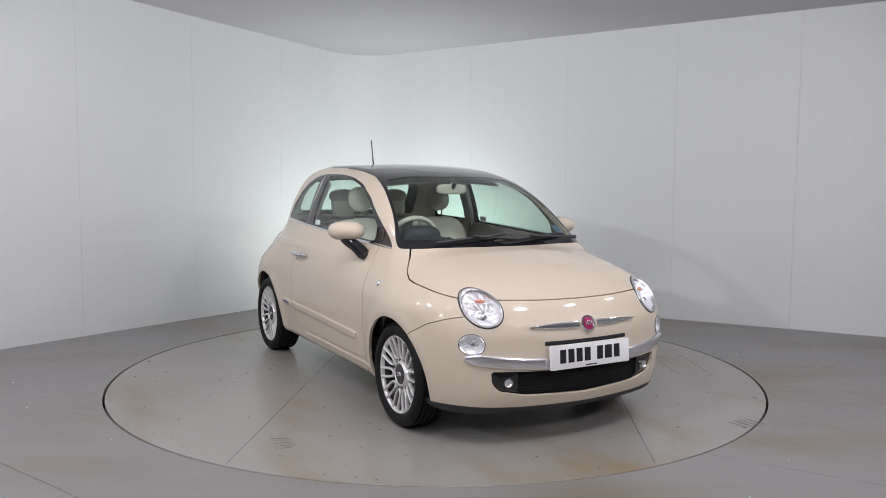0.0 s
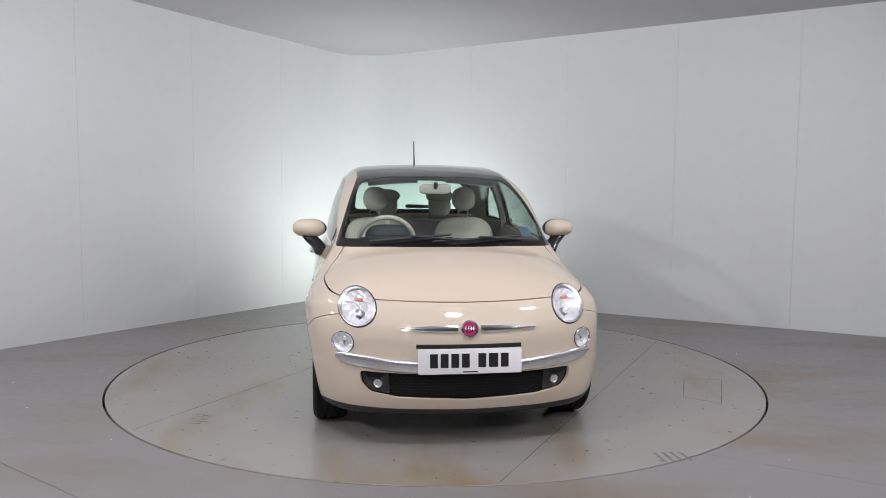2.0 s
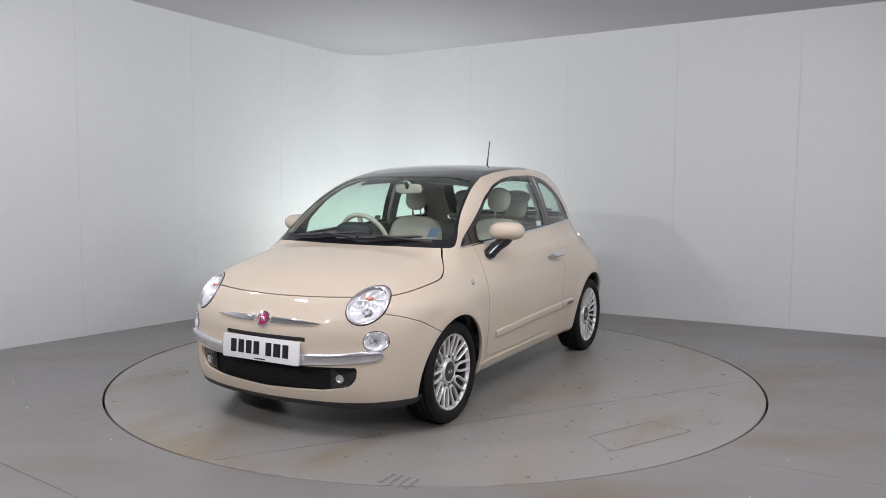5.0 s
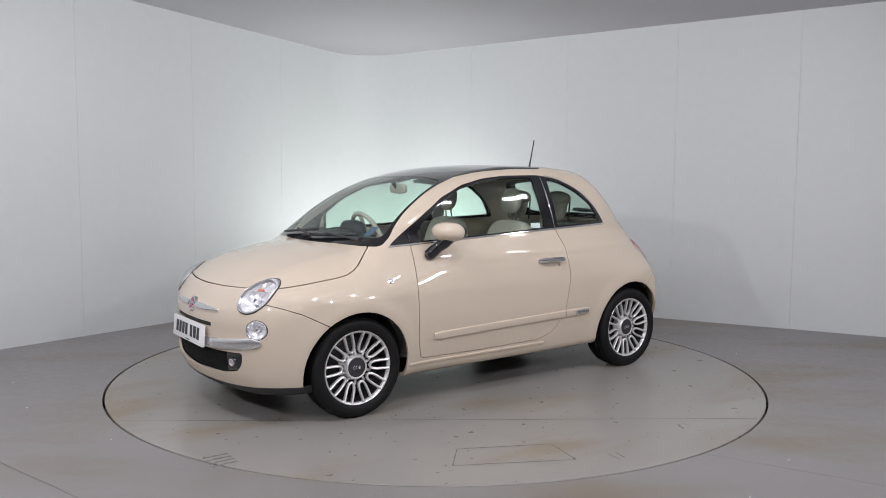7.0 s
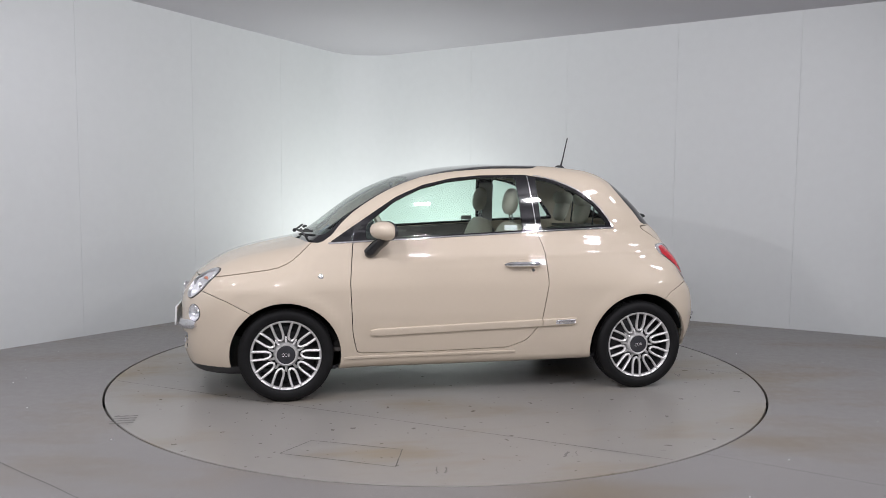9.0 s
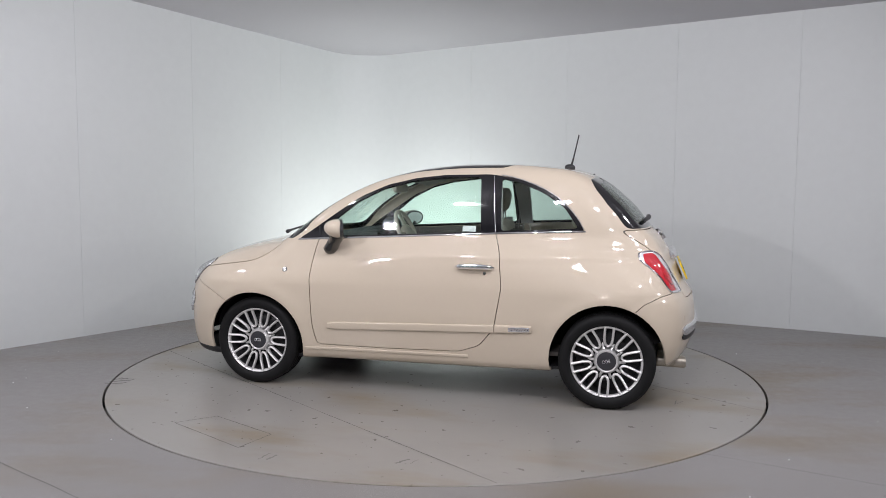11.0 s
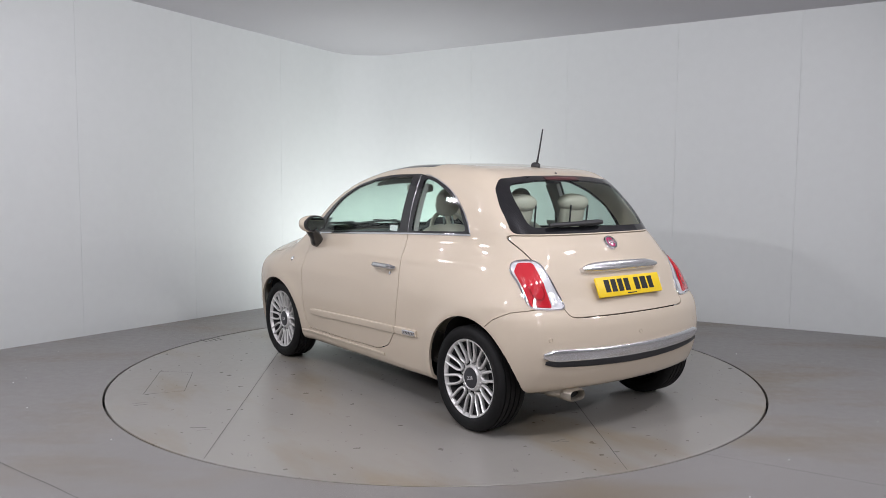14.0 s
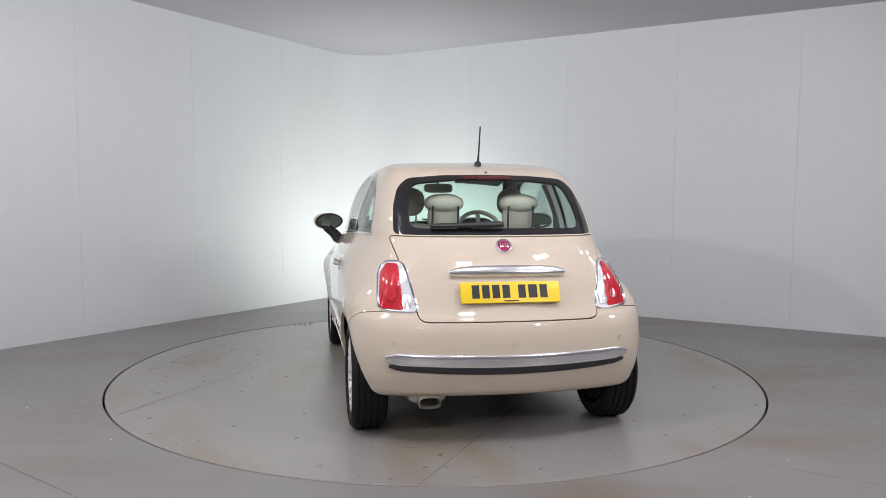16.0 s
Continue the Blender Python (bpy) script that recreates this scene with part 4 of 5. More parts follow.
def build_rear(car):
    ends = [(-0.640 + 1.28 * k / 36) for k in range(37)]
    half = [0.033 * min(1, 0.06 + (0.640 - abs(u)) / 0.07) ** 0.35 for u in ends]
    bm = bmesh.new()
    add_band(bm, "x", [(u, 0.462 + 0.012 * (u / 0.65) ** 2) for u in ends], half, 0.014, -1)
    part("bumper_bar", bm, M_SATIN, car, "chrome rear bumper bar")
    bm = bmesh.new()
    add_band(bm, "x", [(u * 0.975, 0.414 + 0.022 * (u / 0.65) ** 2) for u in ends], [h * 0.62 for h in half], 0.010, -1)
    part("bumper_strip", bm, M_PLASTIC, car, "black rubber strip")
    for y in (0.60, 0.0, -0.60):
        bm = bmesh.new()
        add_lathe(bm, [(0.0, 0.0015), (0.008, 0.0015), (0.0085, -0.001), (0.0105, -0.001), (0.011, 0.002), (0.0125, -0.002)], skin_frame("x", y, 0.552, -1), 16)
        part("parking_sensor", bm, M_PAINT, car)
    bm = bmesh.new()
    add_band(bm, "x", [(-0.305 + 0.61 * k / 20, 0.897 - 0.012 * (k / 10 - 1) ** 4) for k in range(21)],
             [0.030 * (1 - 0.6 * abs(k / 10 - 1) ** 6) for k in range(21)], 0.034, -1)
    part("tailgate_handle", bm, M_SATIN, car, "chrome tailgate handle bar")
    f = skin_frame("x", 0.0, 0.791, -1, 0)
    n = f.to_3x3() @ Vector((0, 0, 1))
    plate(car, tuple(f @ Vector((0, 0.0, 0.021))), math.degrees(math.asin(n.z)), 180, M_YELLOW, "yellow number plate with dark bars", 0.0555)
    badge(car, "x", 0.0, 1.020, -1, 0.046)
    # rear wiper and spray hole
    bm = bmesh.new()
    q, n = skin_ring("x", along((0.37, 1.112), (-0.02, 1.122), 12), -1)
    add_tube(bm, [tuple(c) for c in q + n * 0.022], [0.008] + [0.013] * 6 + [0.017] * 4 + [0.013], 8)
    part("rear_wiper", bm, M_PLASTIC, car, "black rear wiper")
    bm = bmesh.new()
    add_lathe(bm, [(0.0, 0.006), (0.006, 0.005), (0.009, -0.002)], skin_frame("z", -1.0, -0.01, 1), 12)
    part("washer_jet", bm, M_PLASTIC, car)
    bm = bmesh.new()
    add_patch(bm, "x", rounded([(-0.14, 1.374), (0.14, 1.374), (0.14, 1.392), (-0.14, 1.392)], 0.004), -1, 0.003, 0.002, 3)
    part("brake_lamp", bm, M_BRAKE, car, "dark red high brake lamp")
    # exhaust: flattened chrome tip under a dark shield
    m = pose(-1.402, 0.418, 0.243, 0, -90, 0)
    bm = bmesh.new()
    rows = []
    for rx, ry, h in ((0.012, 0.03, 0.10), (0.020, 0.044, 0.10), (0.021, 0.046, 0.19), (0.027, 0.053, 0.218), (0.033, 0.060, 0.205), (0.031, 0.058, 0.0)):
        rows.append([m @ Vector((rx * math.copysign(abs(math.cos(a)) ** 0.6, math.cos(a)), ry * math.copysign(abs(math.sin(a)) ** 0.6, math.sin(a)), h))
                     for a in (2 * math.pi * k / 28 for k in range(28))])
    add_grid(bm, rows, wrap_v=True)
    tip = part("exhaust_tip", bm, M_SHROUD, car, "flattened steel exhaust tip")
    # near-black plug stands in for the shade deep inside the pipe
    bm = bmesh.new()
    add_prism(bm, ellipse(0, 0, 0.0205, 0.0455, 24), m @ pose(0, 0, 0.170), 0.006)
    part("bore_shade", bm, M_DARK, tip, "flat black plug painted as the shade inside the pipe")
    bm = bmesh.new()
    add_blob(bm, pose(-1.475, 0.418, 0.258), (0.085, 0.105, 0.040), 0.6, 0.6)
    part("exhaust_shroud", bm, M_SHROUD, car, "dull warm steel shroud round the exhaust")
    bm = bmesh.new()
    add_blob(bm, pose(-1.25, 0.36, 0.30), (0.20, 0.24, 0.07), 0.5, 0.5)
    part("silencer", bm, M_ALLOY_DARK, car, "dull metal silencer")


def build_sides(car):
    for s in (1, -1):
        bm = bmesh.new()
        add_band(bm, "y", along((0.632, 0.422), (-0.468, 0.4592), 22), [0.018] + [0.0245] * 21, 0.012, s, cut=0.4)
        part("side_moulding", bm, M_PAINT, car, "cream rubbing strip on the door")
        bm = bmesh.new()
        add_band(bm, "y", along((-0.474, 0.4594), (-0.700, 0.467), 8), [0.0245] * 7 + [0.020], 0.012, s, cut=0.4)
        strip = part("side_moulding", bm, M_PAINT, car, "short cream strip behind the door")
        bm = bmesh.new()
        add_band(bm, "y", along((-0.560, 0.4623), (-0.690, 0.4667), 6), [0.014, 0.017, 0.017, 0.017, 0.017, 0.014], 0.0145, s, cut=0.4)
        part("moulding_badge", bm, M_SATIN, strip, "satin chrome inset")
        bm = bmesh.new()
        for k in range(7):
            u = -0.578 - 0.016 * k
            add_band(bm, "y", along((u, 0.4575 + 0.0005 * k), (u - 0.010, 0.4715), 2), 0.002, 0.0165, s)
        part("script_bar", bm, M_PLASTIC, strip, "plain dark bars of small script")
        bm = bmesh.new()
        add_patch(bm, "y", ellipse(-0.335, 0.832, 0.062, 0.036, 24), s, 0.0015, -0.020, 5)
        part("handle_cup", bm, M_PAINT, car)
        bm = bmesh.new()
        q, n = skin_ring("y", along((-0.222, 0.834), (-0.458, 0.834), 14), s)
        lift = np.array([0.006, 0.022] + [0.034] * 10 + [0.022, 0.006])[:, None]
        add_tube(bm, [tuple(c) for c in q + n * lift], [0.008, 0.012] + [0.0145] * 10 + [0.012, 0.008], 10, 1.15)
        part("door_handle", bm, M_CHROME, car, "chrome door handle")
        bm = bmesh.new()
        add_lathe(bm, [(0.0, 0.004), (0.009, 0.004), (0.011, 0.0), (0.011, -0.003)], skin_frame("y", -0.405, 0.800, s), 16)
        part("door_lock", bm, M_CHROME, car)
        bm = bmesh.new()
        q = [(0.885, 0.970)] + along((0.70, 0.981), (0.25, 1.004), 6) + along((0.1, 1.012), (-0.46, 1.041), 8) + along((-0.6, 1.0475), (-1.0, 1.061), 6)
        add_band(bm, "y", q, 0.0065, 0.005, s)
        part("belt_strip", bm, M_CHROME, car, "thin chrome waist strip")
        bm = bmesh.new()
        arc = [(-0.462, 1.404), (-0.53, 1.392), (-0.60, 1.374), (-0.68, 1.345), (-0.754, 1.311), (-0.82, 1.270), (-0.875, 1.224), (-0.92, 1.178), (-0.96, 1.126), (-0.99, 1.072)]
        q, n = skin_ring("y", arc, s)
        add_tube(bm, [tuple(c) for c in q + n * 0.001], 0.0042, 6)
        part("window_edge", bm, M_CHROME, car, "thin chrome edge of the rear side window")
        # satin tube added to imitate the highlight on the door frame gap
        bm = bmesh.new()
        q, n = skin_ring("y", along((-0.418, 1.398), (-0.452, 1.052), 10), s)
        add_tube(bm, [tuple(c) for c in q - n * 0.0005], 0.0022, 6)
        part("gap_highlight", bm, M_SATIN, car, "satin strip added as the highlight along the door frame gap")
        bm = bmesh.new()
        add_band(bm, "y", [(0.74, 1.068), (0.735, 1.03), (0.732, 0.99)], 0.008, 0.003, s)
        part("quarter_bar", bm, M_BLACK, car)
        bm = bmesh.new()
        add_band(bm, "y", along((0.80, 0.262), (-0.30, 0.272), 12), 0.010, 0.006, s)
        part("sill_step", bm, M_PAINT, car)
        for name, cx, cz, r in (("arch_liner", 1.152, 0.285, 0.340), ("arch_liner", -1.150, 0.287, 0.350)):
            bm = bmesh.new()
            arch_liner(bm, cx, cz, r, s)
            part(name, bm, M_DARK, car, "black wheel arch liner")
        # door mirror
        bm = bmesh.new()
        m = pose(0.567, s * 0.832, 1.056, 0, 0, s * 24)
        rows = []
        for i in range(19):
            a = math.sin(math.pi / 2 * i / 18)
            x = -0.045 + 0.112 * a
            g = math.sqrt(max(0.0, 1 - max(0, (a - 0.12) / 0.88) ** 2.1)) * (0.82 + 0.18 * min(1, a * 4) ** 0.5)
            rows.append([m @ Vector((x, 0.112 * g * math.copysign(abs(math.cos(b)) ** 0.8, math.cos(b)), 0.004 * a + 0.060 * g * math.copysign(abs(math.sin(b)) ** 0.85, math.sin(b))))
                         for b in (2 * math.pi * j / 28 for j in range(28))])
        vs = add_grid(bm, rows[:-1], wrap_v=True)
        bm.faces.new(vs[-1])
        mirror = part("door_mirror", bm, M_PAINT, car, "cream door mirror on a black stalk")
        bm = bmesh.new()
        add_prism(bm, ellipse(0, 0, 0.110, 0.0595, 28), m @ pose(-0.030, 0, 0, 90, 0, -90), 0.020)
        part("mirror_rim", bm, M_PLASTIC, mirror)
        bm = bmesh.new()
        add_prism(bm, ellipse(0, 0, 0.096, 0.048, 28), m @ pose(-0.0505, 0, 0, 90, 0, -90), 0.001)
        part("mirror_glass", bm, M_MIRROR, mirror, "silvered glass")
        bm = bmesh.new()
        add_tube(bm, [(0.550, s * 0.835, 1.02), (0.560, s * 0.815, 0.995), (0.590, s * 0.780, 0.965), (0.615, s * 0.755, 0.935), (0.632, s * 0.742, 0.915), (0.640, s * 0.735, 0.895)],
                 [0.046, 0.044, 0.044, 0.048, 0.049, 0.030], 14, 0.8)
        part("mirror_stalk", bm, M_BLACK, mirror, "gloss black stalk")


# ---- car: wheels ----
def build_wheel(car):
    """A wheel about its own y axis, outer side towards +y; hub at the origin."""
    turn = pose(0, 0, 0, -90, 0, 0)
    wheel = tagged(new("wheel"), "multi-spoke silver alloy wheel with black tyre")
    wheel.parent = car
    bm = bmesh.new()
    prof = [(0.212, 0.072), (0.220, 0.086), (0.236, 0.0945), (0.255, 0.0965), (0.270, 0.093), (0.281, 0.084)]
    for g in (0.062, 0.028, -0.006, -0.040):
        prof += [(0.2895, g + 0.010), (0.2900, g + 0.004), (0.283, g + 0.003), (0.283, g - 0.003), (0.2905, g - 0.004)]
    prof += [(0.288, -0.068), (0.280, -0.085), (0.262, -0.096), (0.235, -0.095), (0.212, -0.080)]
    add_lathe(bm, prof, turn, 72)
    part("tyre", bm, M_RUBBER, wheel, "black road tyre with grooved tread", 35)
    bm = bmesh.new()
    add_lathe(bm, [(0.201, 0.062), (0.203, 0.074), (0.207, 0.080), (0.214, 0.083), (0.218, 0.079), (0.217, 0.062)], turn, 64)
    part("rim", bm, M_ALLOY, wheel, "silver alloy rim")
    bm = bmesh.new()
    add_lathe(bm, [(0.150, -0.08), (0.194, -0.075), (0.198, 0.055), (0.203, 0.063), (0.212, 0.062), (0.208, -0.08)], turn, 48)
    part("rim_barrel", bm, M_ALLOY_DARK, wheel, "dark inner barrel")
    bm = bmesh.new()
    add_lathe(bm, [(0.0, -0.01), (0.14, -0.01), (0.145, -0.015), (0.19, -0.02), (0.19, -0.05), (0.0, -0.05)], turn, 48)
    part("brake_disc", bm, M_ALLOY_DARK, wheel, "dark brake disc")
    for k in range(10):
        a = 36 * k
        m = turn @ pose(0, 0, 0, 0, 0, a)
        bm = bmesh.new()
        path = []
        for r, o in ((0.209, 0.0255), (0.185, 0.0255), (0.16, 0.0250), (0.135, 0.0240), (0.115, 0.0210), (0.099, 0.0140), (0.091, 0.0)):
            path.append((r, o, 0.052 + 0.022 * ((r - 0.09) / 0.12)))
        full = [m @ Vector(q) for q in path] + [m @ Vector((r, -o, h)) for r, o, h in path[-2::-1]]
        add_tube(bm, full, 0.0084, 8, 1.5, up=m.to_3x3() @ Vector((0, 0, 1)))
        half = turn @ pose(0, 0, 0, 0, 0, a + 18)
        add_tube(bm, [half @ Vector((0.070, 0, 0.046)), half @ Vector((0.10, 0, 0.040)), half @ Vector((0.112, 0, 0.036))], [0.009, 0.008, 0.004], 8, 0.8,
                 up=half.to_3x3() @ Vector((0, 0, 1)))
        part("spoke", bm, M_ALLOY, wheel)
    bm = bmesh.new()
    add_lathe(bm, [(0.0, 0.058), (0.055, 0.060), (0.058, 0.066), (0.064, 0.068), (0.069, 0.062), (0.076, 0.048), (0.080, 0.03), (0.080, 0.0)], turn, 48)
    part("hub", bm, M_ALLOY, wheel)
    bm = bmesh.new()
    add_lathe(bm, [(0.0, 0.068), (0.04, 0.0675), (0.056, 0.064), (0.058, 0.056)], turn, 40)
    cap = part("centre_cap", bm, M_CAP, wheel, "dark grey centre cap")
    for o in (-0.017, 0.0, 0.017):
        bm = bmesh.new()
        if o < 0:
            add_box(bm, (o, 0, 0.0682), (0.010, 0.019, 0.0025), turn, 0.0008)
        else:
            add_tube(bm, [turn @ Vector((o + 0.0075 * math.cos(b), 0.0095 * math.sin(b), 0.0682)) for b in (2 * math.pi * j / 16 for j in range(16))], 0.0018, 5, closed=True, up=Vector((0, 1, 0)))
        part("cap_mark", bm, M_SATIN, cap)
    wheel.matrix_basis = pose(1.15, 0.693, 0.291)
    for x, y, rz, spin in ((-1.15, 0.700, 0, 14), (1.15, -0.693, 180, 8), (-1.15, -0.700, 180, 22)):
        copy_thing(wheel, pose(x, y, 0.291, 0, 0, rz) @ pose(0, 0, 0, 0, spin, 0))


# ---- car: inside ----
def build_inside(car):
    bm = bmesh.new()
    add_box(bm, (-0.15, 0, 0.30), (2.3, 1.36, 0.03), None, 0.008)
    part("cabin_floor", bm, M_CLOTH, car, "dark carpet")
    bm = bmesh.new()
    add_box(bm, (0.97, 0, 0.62), (0.04, 1.30, 0.62), None, 0.01)
    part("bulkhead", bm, M_DARK, car)
    # dashboard: black top pad, cream fascia, dark lower part
    bm = bmesh.new()
    rows = []
    for k in range(25):
        y = -0.63 + 1.26 * k / 24
        hump = 0.030 * math.exp(-((y + 0.32) / 0.19) ** 4)
        rows.append([(0.99, y, 0.90), (0.97, y, 0.965), (0.80, y, 0.985 + hump * 0.5), (0.62, y, 0.985 + hump), (0.545, y, 0.965 + hump), (0.535, y, 0.93), (0.56, y, 0.90)])
    vs = add_grid(bm, rows, wrap_v=True)
    bm.faces.new(vs[0])
    bm.faces.new(vs[-1])
    dash = part("dashboard", bm, M_DASH, car, "black dashboard pad with cream fascia")
    bm = bmesh.new()
    add_blob(bm, pose(0.62, 0, 0.865), (0.10, 0.62, 0.065), 0.4, 0.3)
    part("fascia", bm, M_PAINT, dash, "cream painted fascia")
    bm = bmesh.new()
    add_blob(bm, pose(0.66, 0, 0.70), (0.14, 0.60, 0.14), 0.4, 0.3)
    part("lower_dash", bm, M_LEATHER, dash, "ivory lower dashboard")
    bm = bmesh.new()
    add_blob(bm, pose(0.56, -0.32, 0.995), (0.06, 0.145, 0.085), 0.7, 0.8)
    part("instrument_pod", bm, M_DASH, dash)
    bm = bmesh.new()
    add_blob(bm, pose(0.535, 0.0, 0.90), (0.02, 0.11, 0.05), 0.4, 0.4)
    part("radio", bm, M_LEATHER, dash, "ivory radio panel")
    for y in (-0.09, 0.09):
        bm = bmesh.new()
        add_lathe(bm, [(0.0, 0.004), (0.03, 0.004), (0.037, 0.010), (0.042, 0.0)], pose(0.525, y, 0.955, 0, -80, 0), 20)
        part("air_vent", bm, M_PLASTIC, dash)
    # steering wheel
    m = pose(0.430, -0.32, 0.955, 0, -66, 0)
    bm = bmesh.new()
    add_tube(bm, [m @ Vector((0.185 * math.cos(b), 0.185 * math.sin(b), 0)) for b in (2 * math.pi * j / 48 for j in range(48))], 0.0165, 10, closed=True, up=Vector((1, 0, 0.3)))
    sw = part("steering_wheel", bm, M_LEATHER, car, "ivory leather steering wheel")
    bm = bmesh.new()
    add_blob(bm, m, (0.075, 0.075, 0.035), 0.7, 1)
    for a in (0, 180, 270):
        add_box(bm, (0.12, 0, 0), (0.11, 0.035, 0.018), m @ pose(0, 0, 0, 0, 0, a + 90), 0.006)
    part("wheel_hub", bm, M_LEATHER, sw)
    bm = bmesh.new()
    add_tube(bm, [m @ Vector((0, 0, -0.01)), m @ Vector((0, 0, -0.22))], 0.045, 12)
    part("steering_column", bm, M_DASH, sw)
    for y, dx in ((0.335, -0.16), (-0.350, -0.10)):
        bm = bmesh.new()
        add_blob(bm, pose(dx - 0.165, y, 0.80, 0, -14, 0), (0.085, 0.235, 0.29), 0.55, 0.7, 16, 28)
        seat = part("front_seat", bm, M_LEATHER, car, "ivory leather front seat with round headrest")
        bm = bmesh.new()
        add_blob(bm, pose(dx + 0.10, y, 0.52, 0, -6, 0), (0.27, 0.24, 0.09), 0.5, 0.6)
        part("seat_cushion", bm, M_LEATHER, seat)
        bm = bmesh.new()
        add_blob(bm, pose(dx - 0.215, y, 1.225, 0, -10, 0), (0.052, 0.092, 0.092), 0.85, 1.0, 14, 24)
        part("headrest", bm, M_LEATHER, seat)
        for o in (-0.035, 0.035):
            bm = bmesh.new()
            add_tube(bm, [(dx - 0.225, y + o, 1.06), (dx - 0.215, y + o, 1.17)], 0.006, 8)
            part("headrest_post", bm, M_CHROME, seat)
        bm = bmesh.new()
        add_blob(bm, pose(dx - 0.235, y, 0.78, 0, -14, 0), (0.03, 0.20, 0.24), 0.5, 0.7)
        part("seat_back_panel", bm, M_CLOTH, seat)
        bm = bmesh.new()
        s = 1 if y > 0 else -1
        add_tube(bm, [(-0.40, s * 0.63, 1.25), (-0.38, s * 0.655, 1.0), (-0.30, s * 0.64, 0.60)], 0.016, 6, 0.3)
        part("seat_belt", bm, M_CLOTH, car, "dark seat belt")
    bm = bmesh.new()
    add_blob(bm, pose(-0.88, 0, 0.75, 0, -14, 0), (0.09, 0.56, 0.27), 0.45, 0.35)
    bench = part("rear_bench", bm, M_CLOTH, car, "dark cloth rear bench with two ivory headrests")
    bm = bmesh.new()
    add_blob(bm, pose(-0.62, 0, 0.50), (0.25, 0.55, 0.10), 0.4, 0.35)
    part("seat_cushion", bm, M_LEATHER, bench)
    for y in (0.225, -0.225):
        bm = bmesh.new()
        add_blob(bm, pose(-0.935, y, 1.16, 0, -16, 0), (0.045, 0.095, 0.10), 0.7, 0.8, 14, 24)
        part("headrest", bm, M_LEATHER, bench)
        bm = bmesh.new()
        add_blob(bm, pose(-0.945, y, 1.235, 0, -8, 0), (0.070, 0.118, 0.055), 0.9, 0.95, 12, 24)
        part("headrest_top", bm, M_LEATHER, bench)
        for o in (-0.075, 0.075):
            bm = bmesh.new()
            add_tube(bm, [(-0.985, y + o, 1.06), (-1.0, y + o, 1.22)], 0.006, 6)
            part("headrest_post", bm, M_PLASTIC, bench)
    bm = bmesh.new()
    add_box(bm, (-1.12, 0, 1.02), (0.34, 1.04, 0.018), None, 0.006)
    part("parcel_shelf", bm, M_CLOTH, car, "dark parcel shelf")
    # roof lining under the glass and the rear roof
    bm = bmesh.new()
    rows = []
    for i in range(17):
        x = 0.34 - 1.28 * i / 16
        q, n = skin_ring("z", [(x, -0.47 + 0.94 * j / 12) for j in range(13)])
        rows.append([tuple(c) for c in q - n * 0.03])
    add_grid(bm, rows)
    part("roof_lining", bm, M_LINING, car, "pale grey roof lining")
    for s in (1, -1):
        bm = bmesh.new()
        q, n = skin_ring("y", along((0.66, 0.99), (-0.42, 1.04), 12), s)
        rows = [[tuple(a - b * 0.03), tuple(a - b * 0.055), (a[0], a[1] - s * 0.07, a[2] - 0.06), (a[0], a[1] - s * 0.05, 0.40), (a[0], a[1] - s * 0.03, 0.40)] for a, b in zip(q, n)]
        vs = add_grid(bm, rows, wrap_v=True)
        bm.faces.new(vs[0])
        bm.faces.new(vs[-1])
        part("door_card", bm, M_CLOTH, car, "dark door trim")
        bm = bmesh.new()
        add_patch(bm, "y", rounded([(-0.24, 1.052), (-0.325, 1.049), (-0.325, 1.085), (-0.24, 1.085)], 0.004), s, -0.006, 0, 3)
        part("sticker", bm, M_WHITE, car, "small white sticker inside the door glass")
        bm = bmesh.new()
        rows = []
        q, n = skin_ring("y", along((-0.36, 1.36), (-0.40, 1.05), 8), s)
        q2, n2 = skin_ring("y", along((-0.47, 1.36), (-0.49, 1.05), 8), s)
        rows = [[tuple(a - b * 0.02), tuple(a - b * 0.05), tuple(c - d * 0.05), tuple(c - d * 0.02)] for a, b, c, d in zip(q, n, q2, n2)]
        add_grid(bm, rows, wrap_v=True)
        part("pillar_trim", bm, M_LINING, car, "pale pillar trim")
    bm = bmesh.new()
    add_blob(bm, pose(0.385, 0.012, 1.308, 0, 8, -6), (0.022, 0.108, 0.034), 0.5, 0.5)
    im = part("interior_mirror", bm, M_LEATHER, car, "ivory rear-view mirror")
    bm = bmesh.new()
    add_tube(bm, [(0.40, 0.012, 1.315), (0.43, 0.012, 1.35)], 0.014, 8)
    part("mirror_foot", bm, M_PLASTIC, im)
    for y in (-0.27, 0.27):
        bm = bmesh.new()
        q, n = skin_ring("z", [(x, y + o) for x in (0.33, 0.24, 0.16) for o in (-0.17, -0.06, 0.06, 0.17)])
        c = [tuple(a - b * 0.045) for a, b in zip(q, n)]
        d = [tuple(a - b * 0.062) for a, b in zip(q, n)]
        add_grid(bm, [c[0:4] + d[3::-1], c[4:8] + d[7:3:-1], c[8:12] + d[11:7:-1]], wrap_v=True)
        part("sun_visor", bm, M_LINING, car)


def build_antenna(car):
    bm = bmesh.new()
    add_blob(bm, pose(-0.835, 0, 1.462, 0, -4, 0), (0.036, 0.020, 0.022), 0.9, 0.9)
    base = part("antenna", bm, M_PLASTIC, car, "black whip antenna")
    bm = bmesh.new()
    add_tube(bm, [(-0.845, 0, 1.475), (-0.860, 0, 1.535), (-0.892, 0, 1.685)], [0.0075, 0.0050, 0.0042], 8)
    part("mast", bm, M_PLASTIC, base)


build_lamps(CAR)
build_front(CAR)
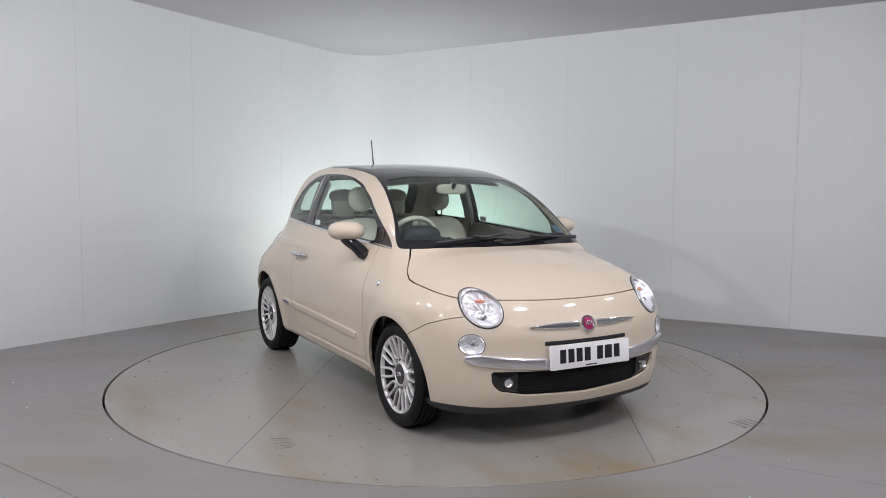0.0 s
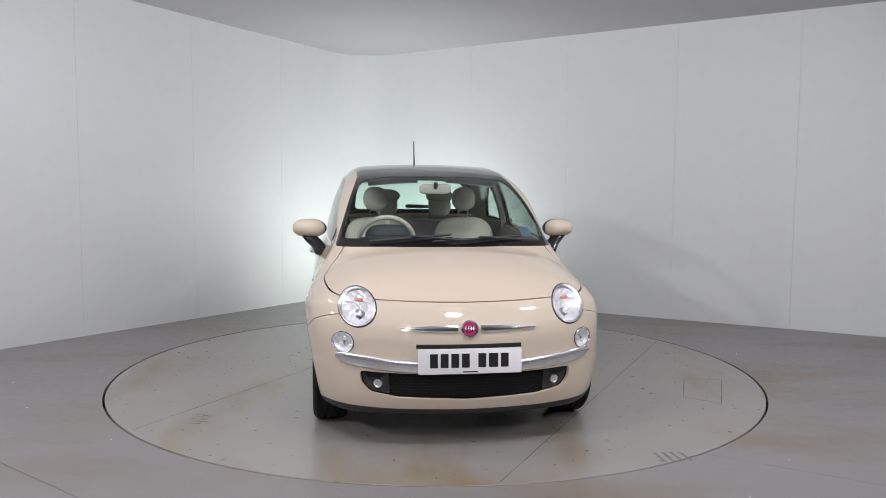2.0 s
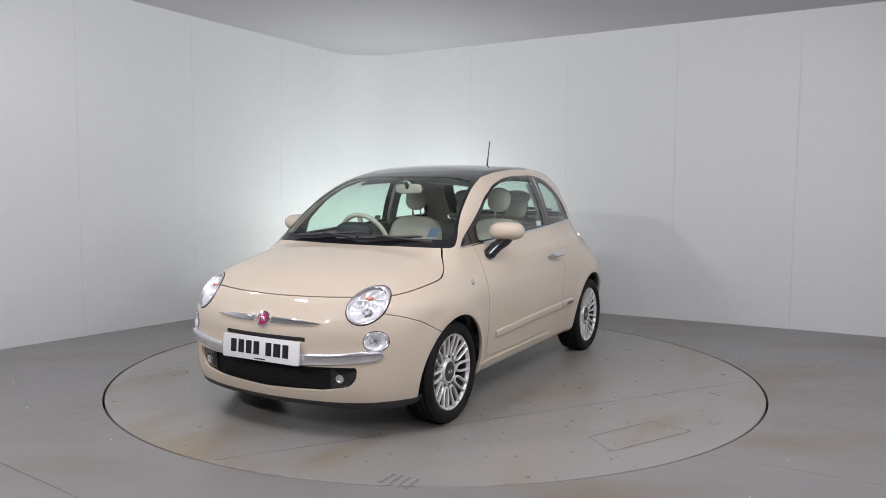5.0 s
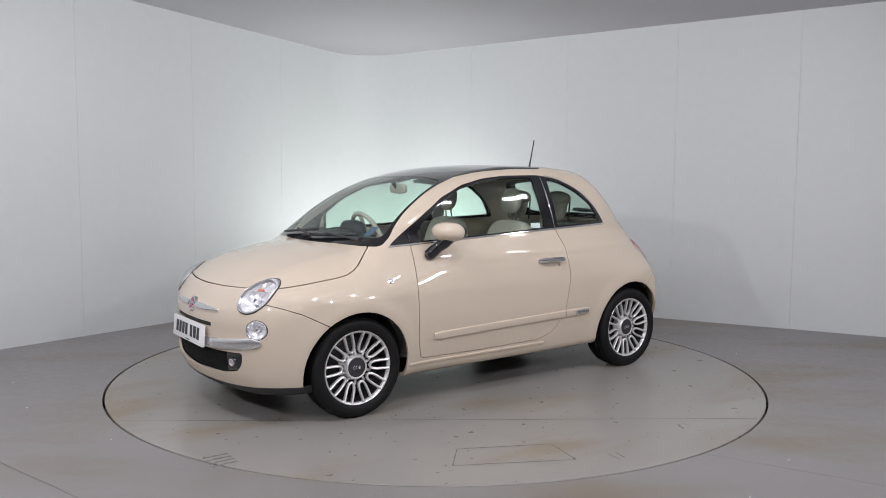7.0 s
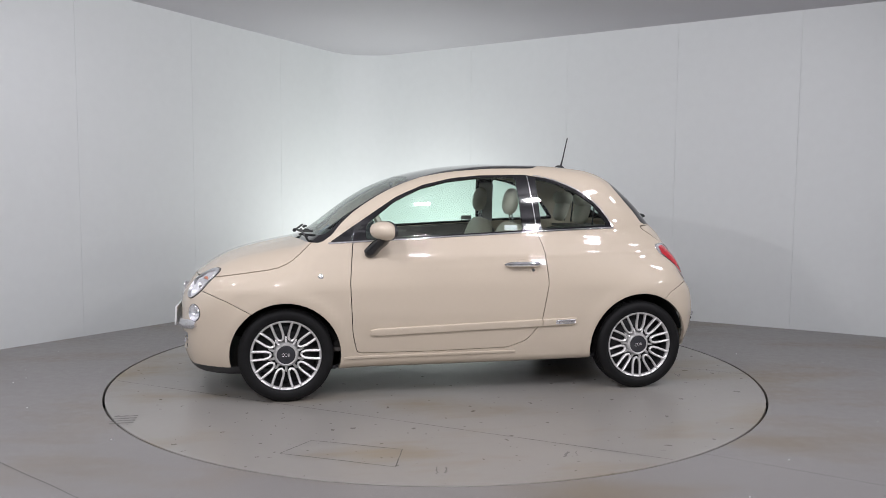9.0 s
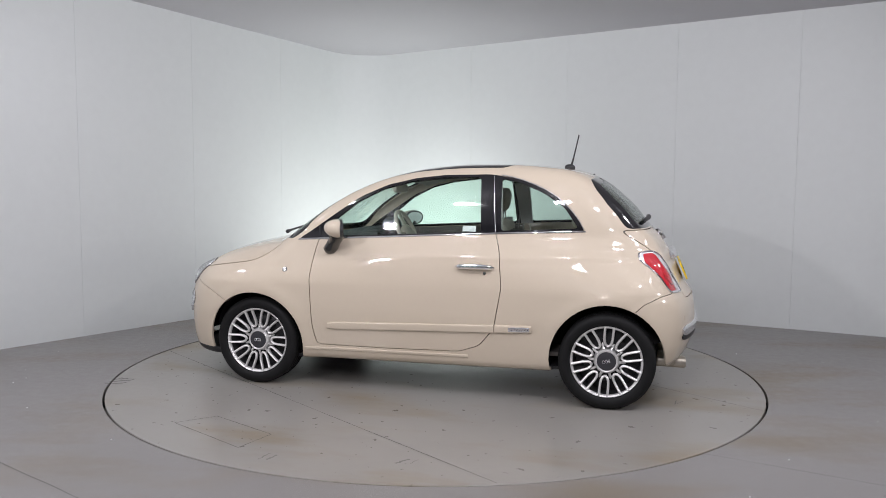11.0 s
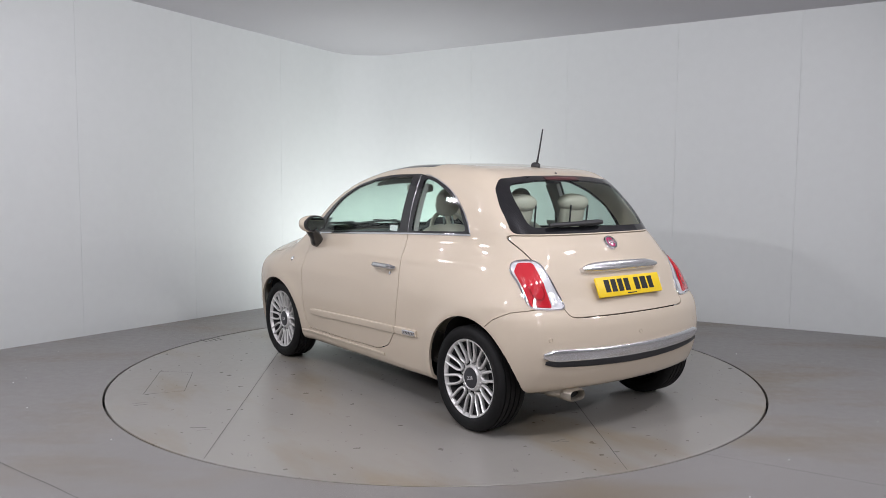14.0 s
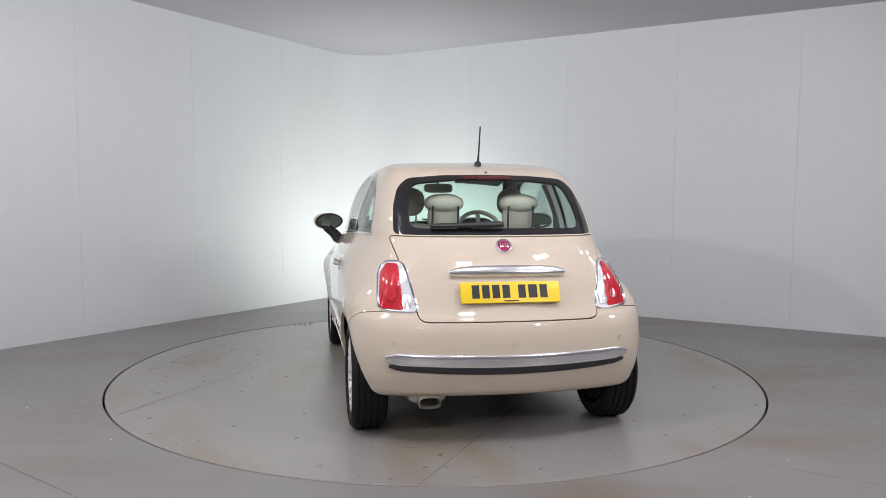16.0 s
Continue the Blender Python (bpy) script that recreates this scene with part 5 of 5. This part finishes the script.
build_rear(CAR)
build_sides(CAR)
build_wheel(CAR)
build_inside(CAR)
build_antenna(CAR)


# ---- what moves ----
TURN = [(0.0, -60.76), (0.5, -64.78), (1.0, -69.98), (1.5, -75.93), (2.0, -82.29), (2.5, -88.45), (3.0, -94.78), (3.5, -100.96), (4.0, -107.31),
        (4.5, -113.44), (5.0, -119.55), (5.5, -125.65), (6.0, -131.70), (6.5, -137.79), (7.0, -144.22), (7.5, -150.65), (8.0, -157.18), (8.5, -163.59),
        (9.0, -170.01), (9.5, -176.26), (10.0, -182.48), (10.5, -188.69), (11.0, -194.90), (11.5, -201.14), (12.0, -207.51), (12.5, -213.83), (13.0, -220.25),
        (13.5, -226.65), (14.0, -233.22), (14.5, -239.72), (15.0, -246.37), (15.5, -252.81), (16.0, -259.50)]
PIVOT = Matrix.Translation((-0.0895, -0.0703, 0))


def motions():
    """The disc turns under its own centre and carries the car round."""
    walk(TURNTABLE, [(t, pose(0, 0, 0, 0, 0, a)) for t, a in TURN])
    walk(CAR, [(t, pose(0, 0, 0, 0, 0, a) @ PIVOT) for t, a in TURN])


motions()
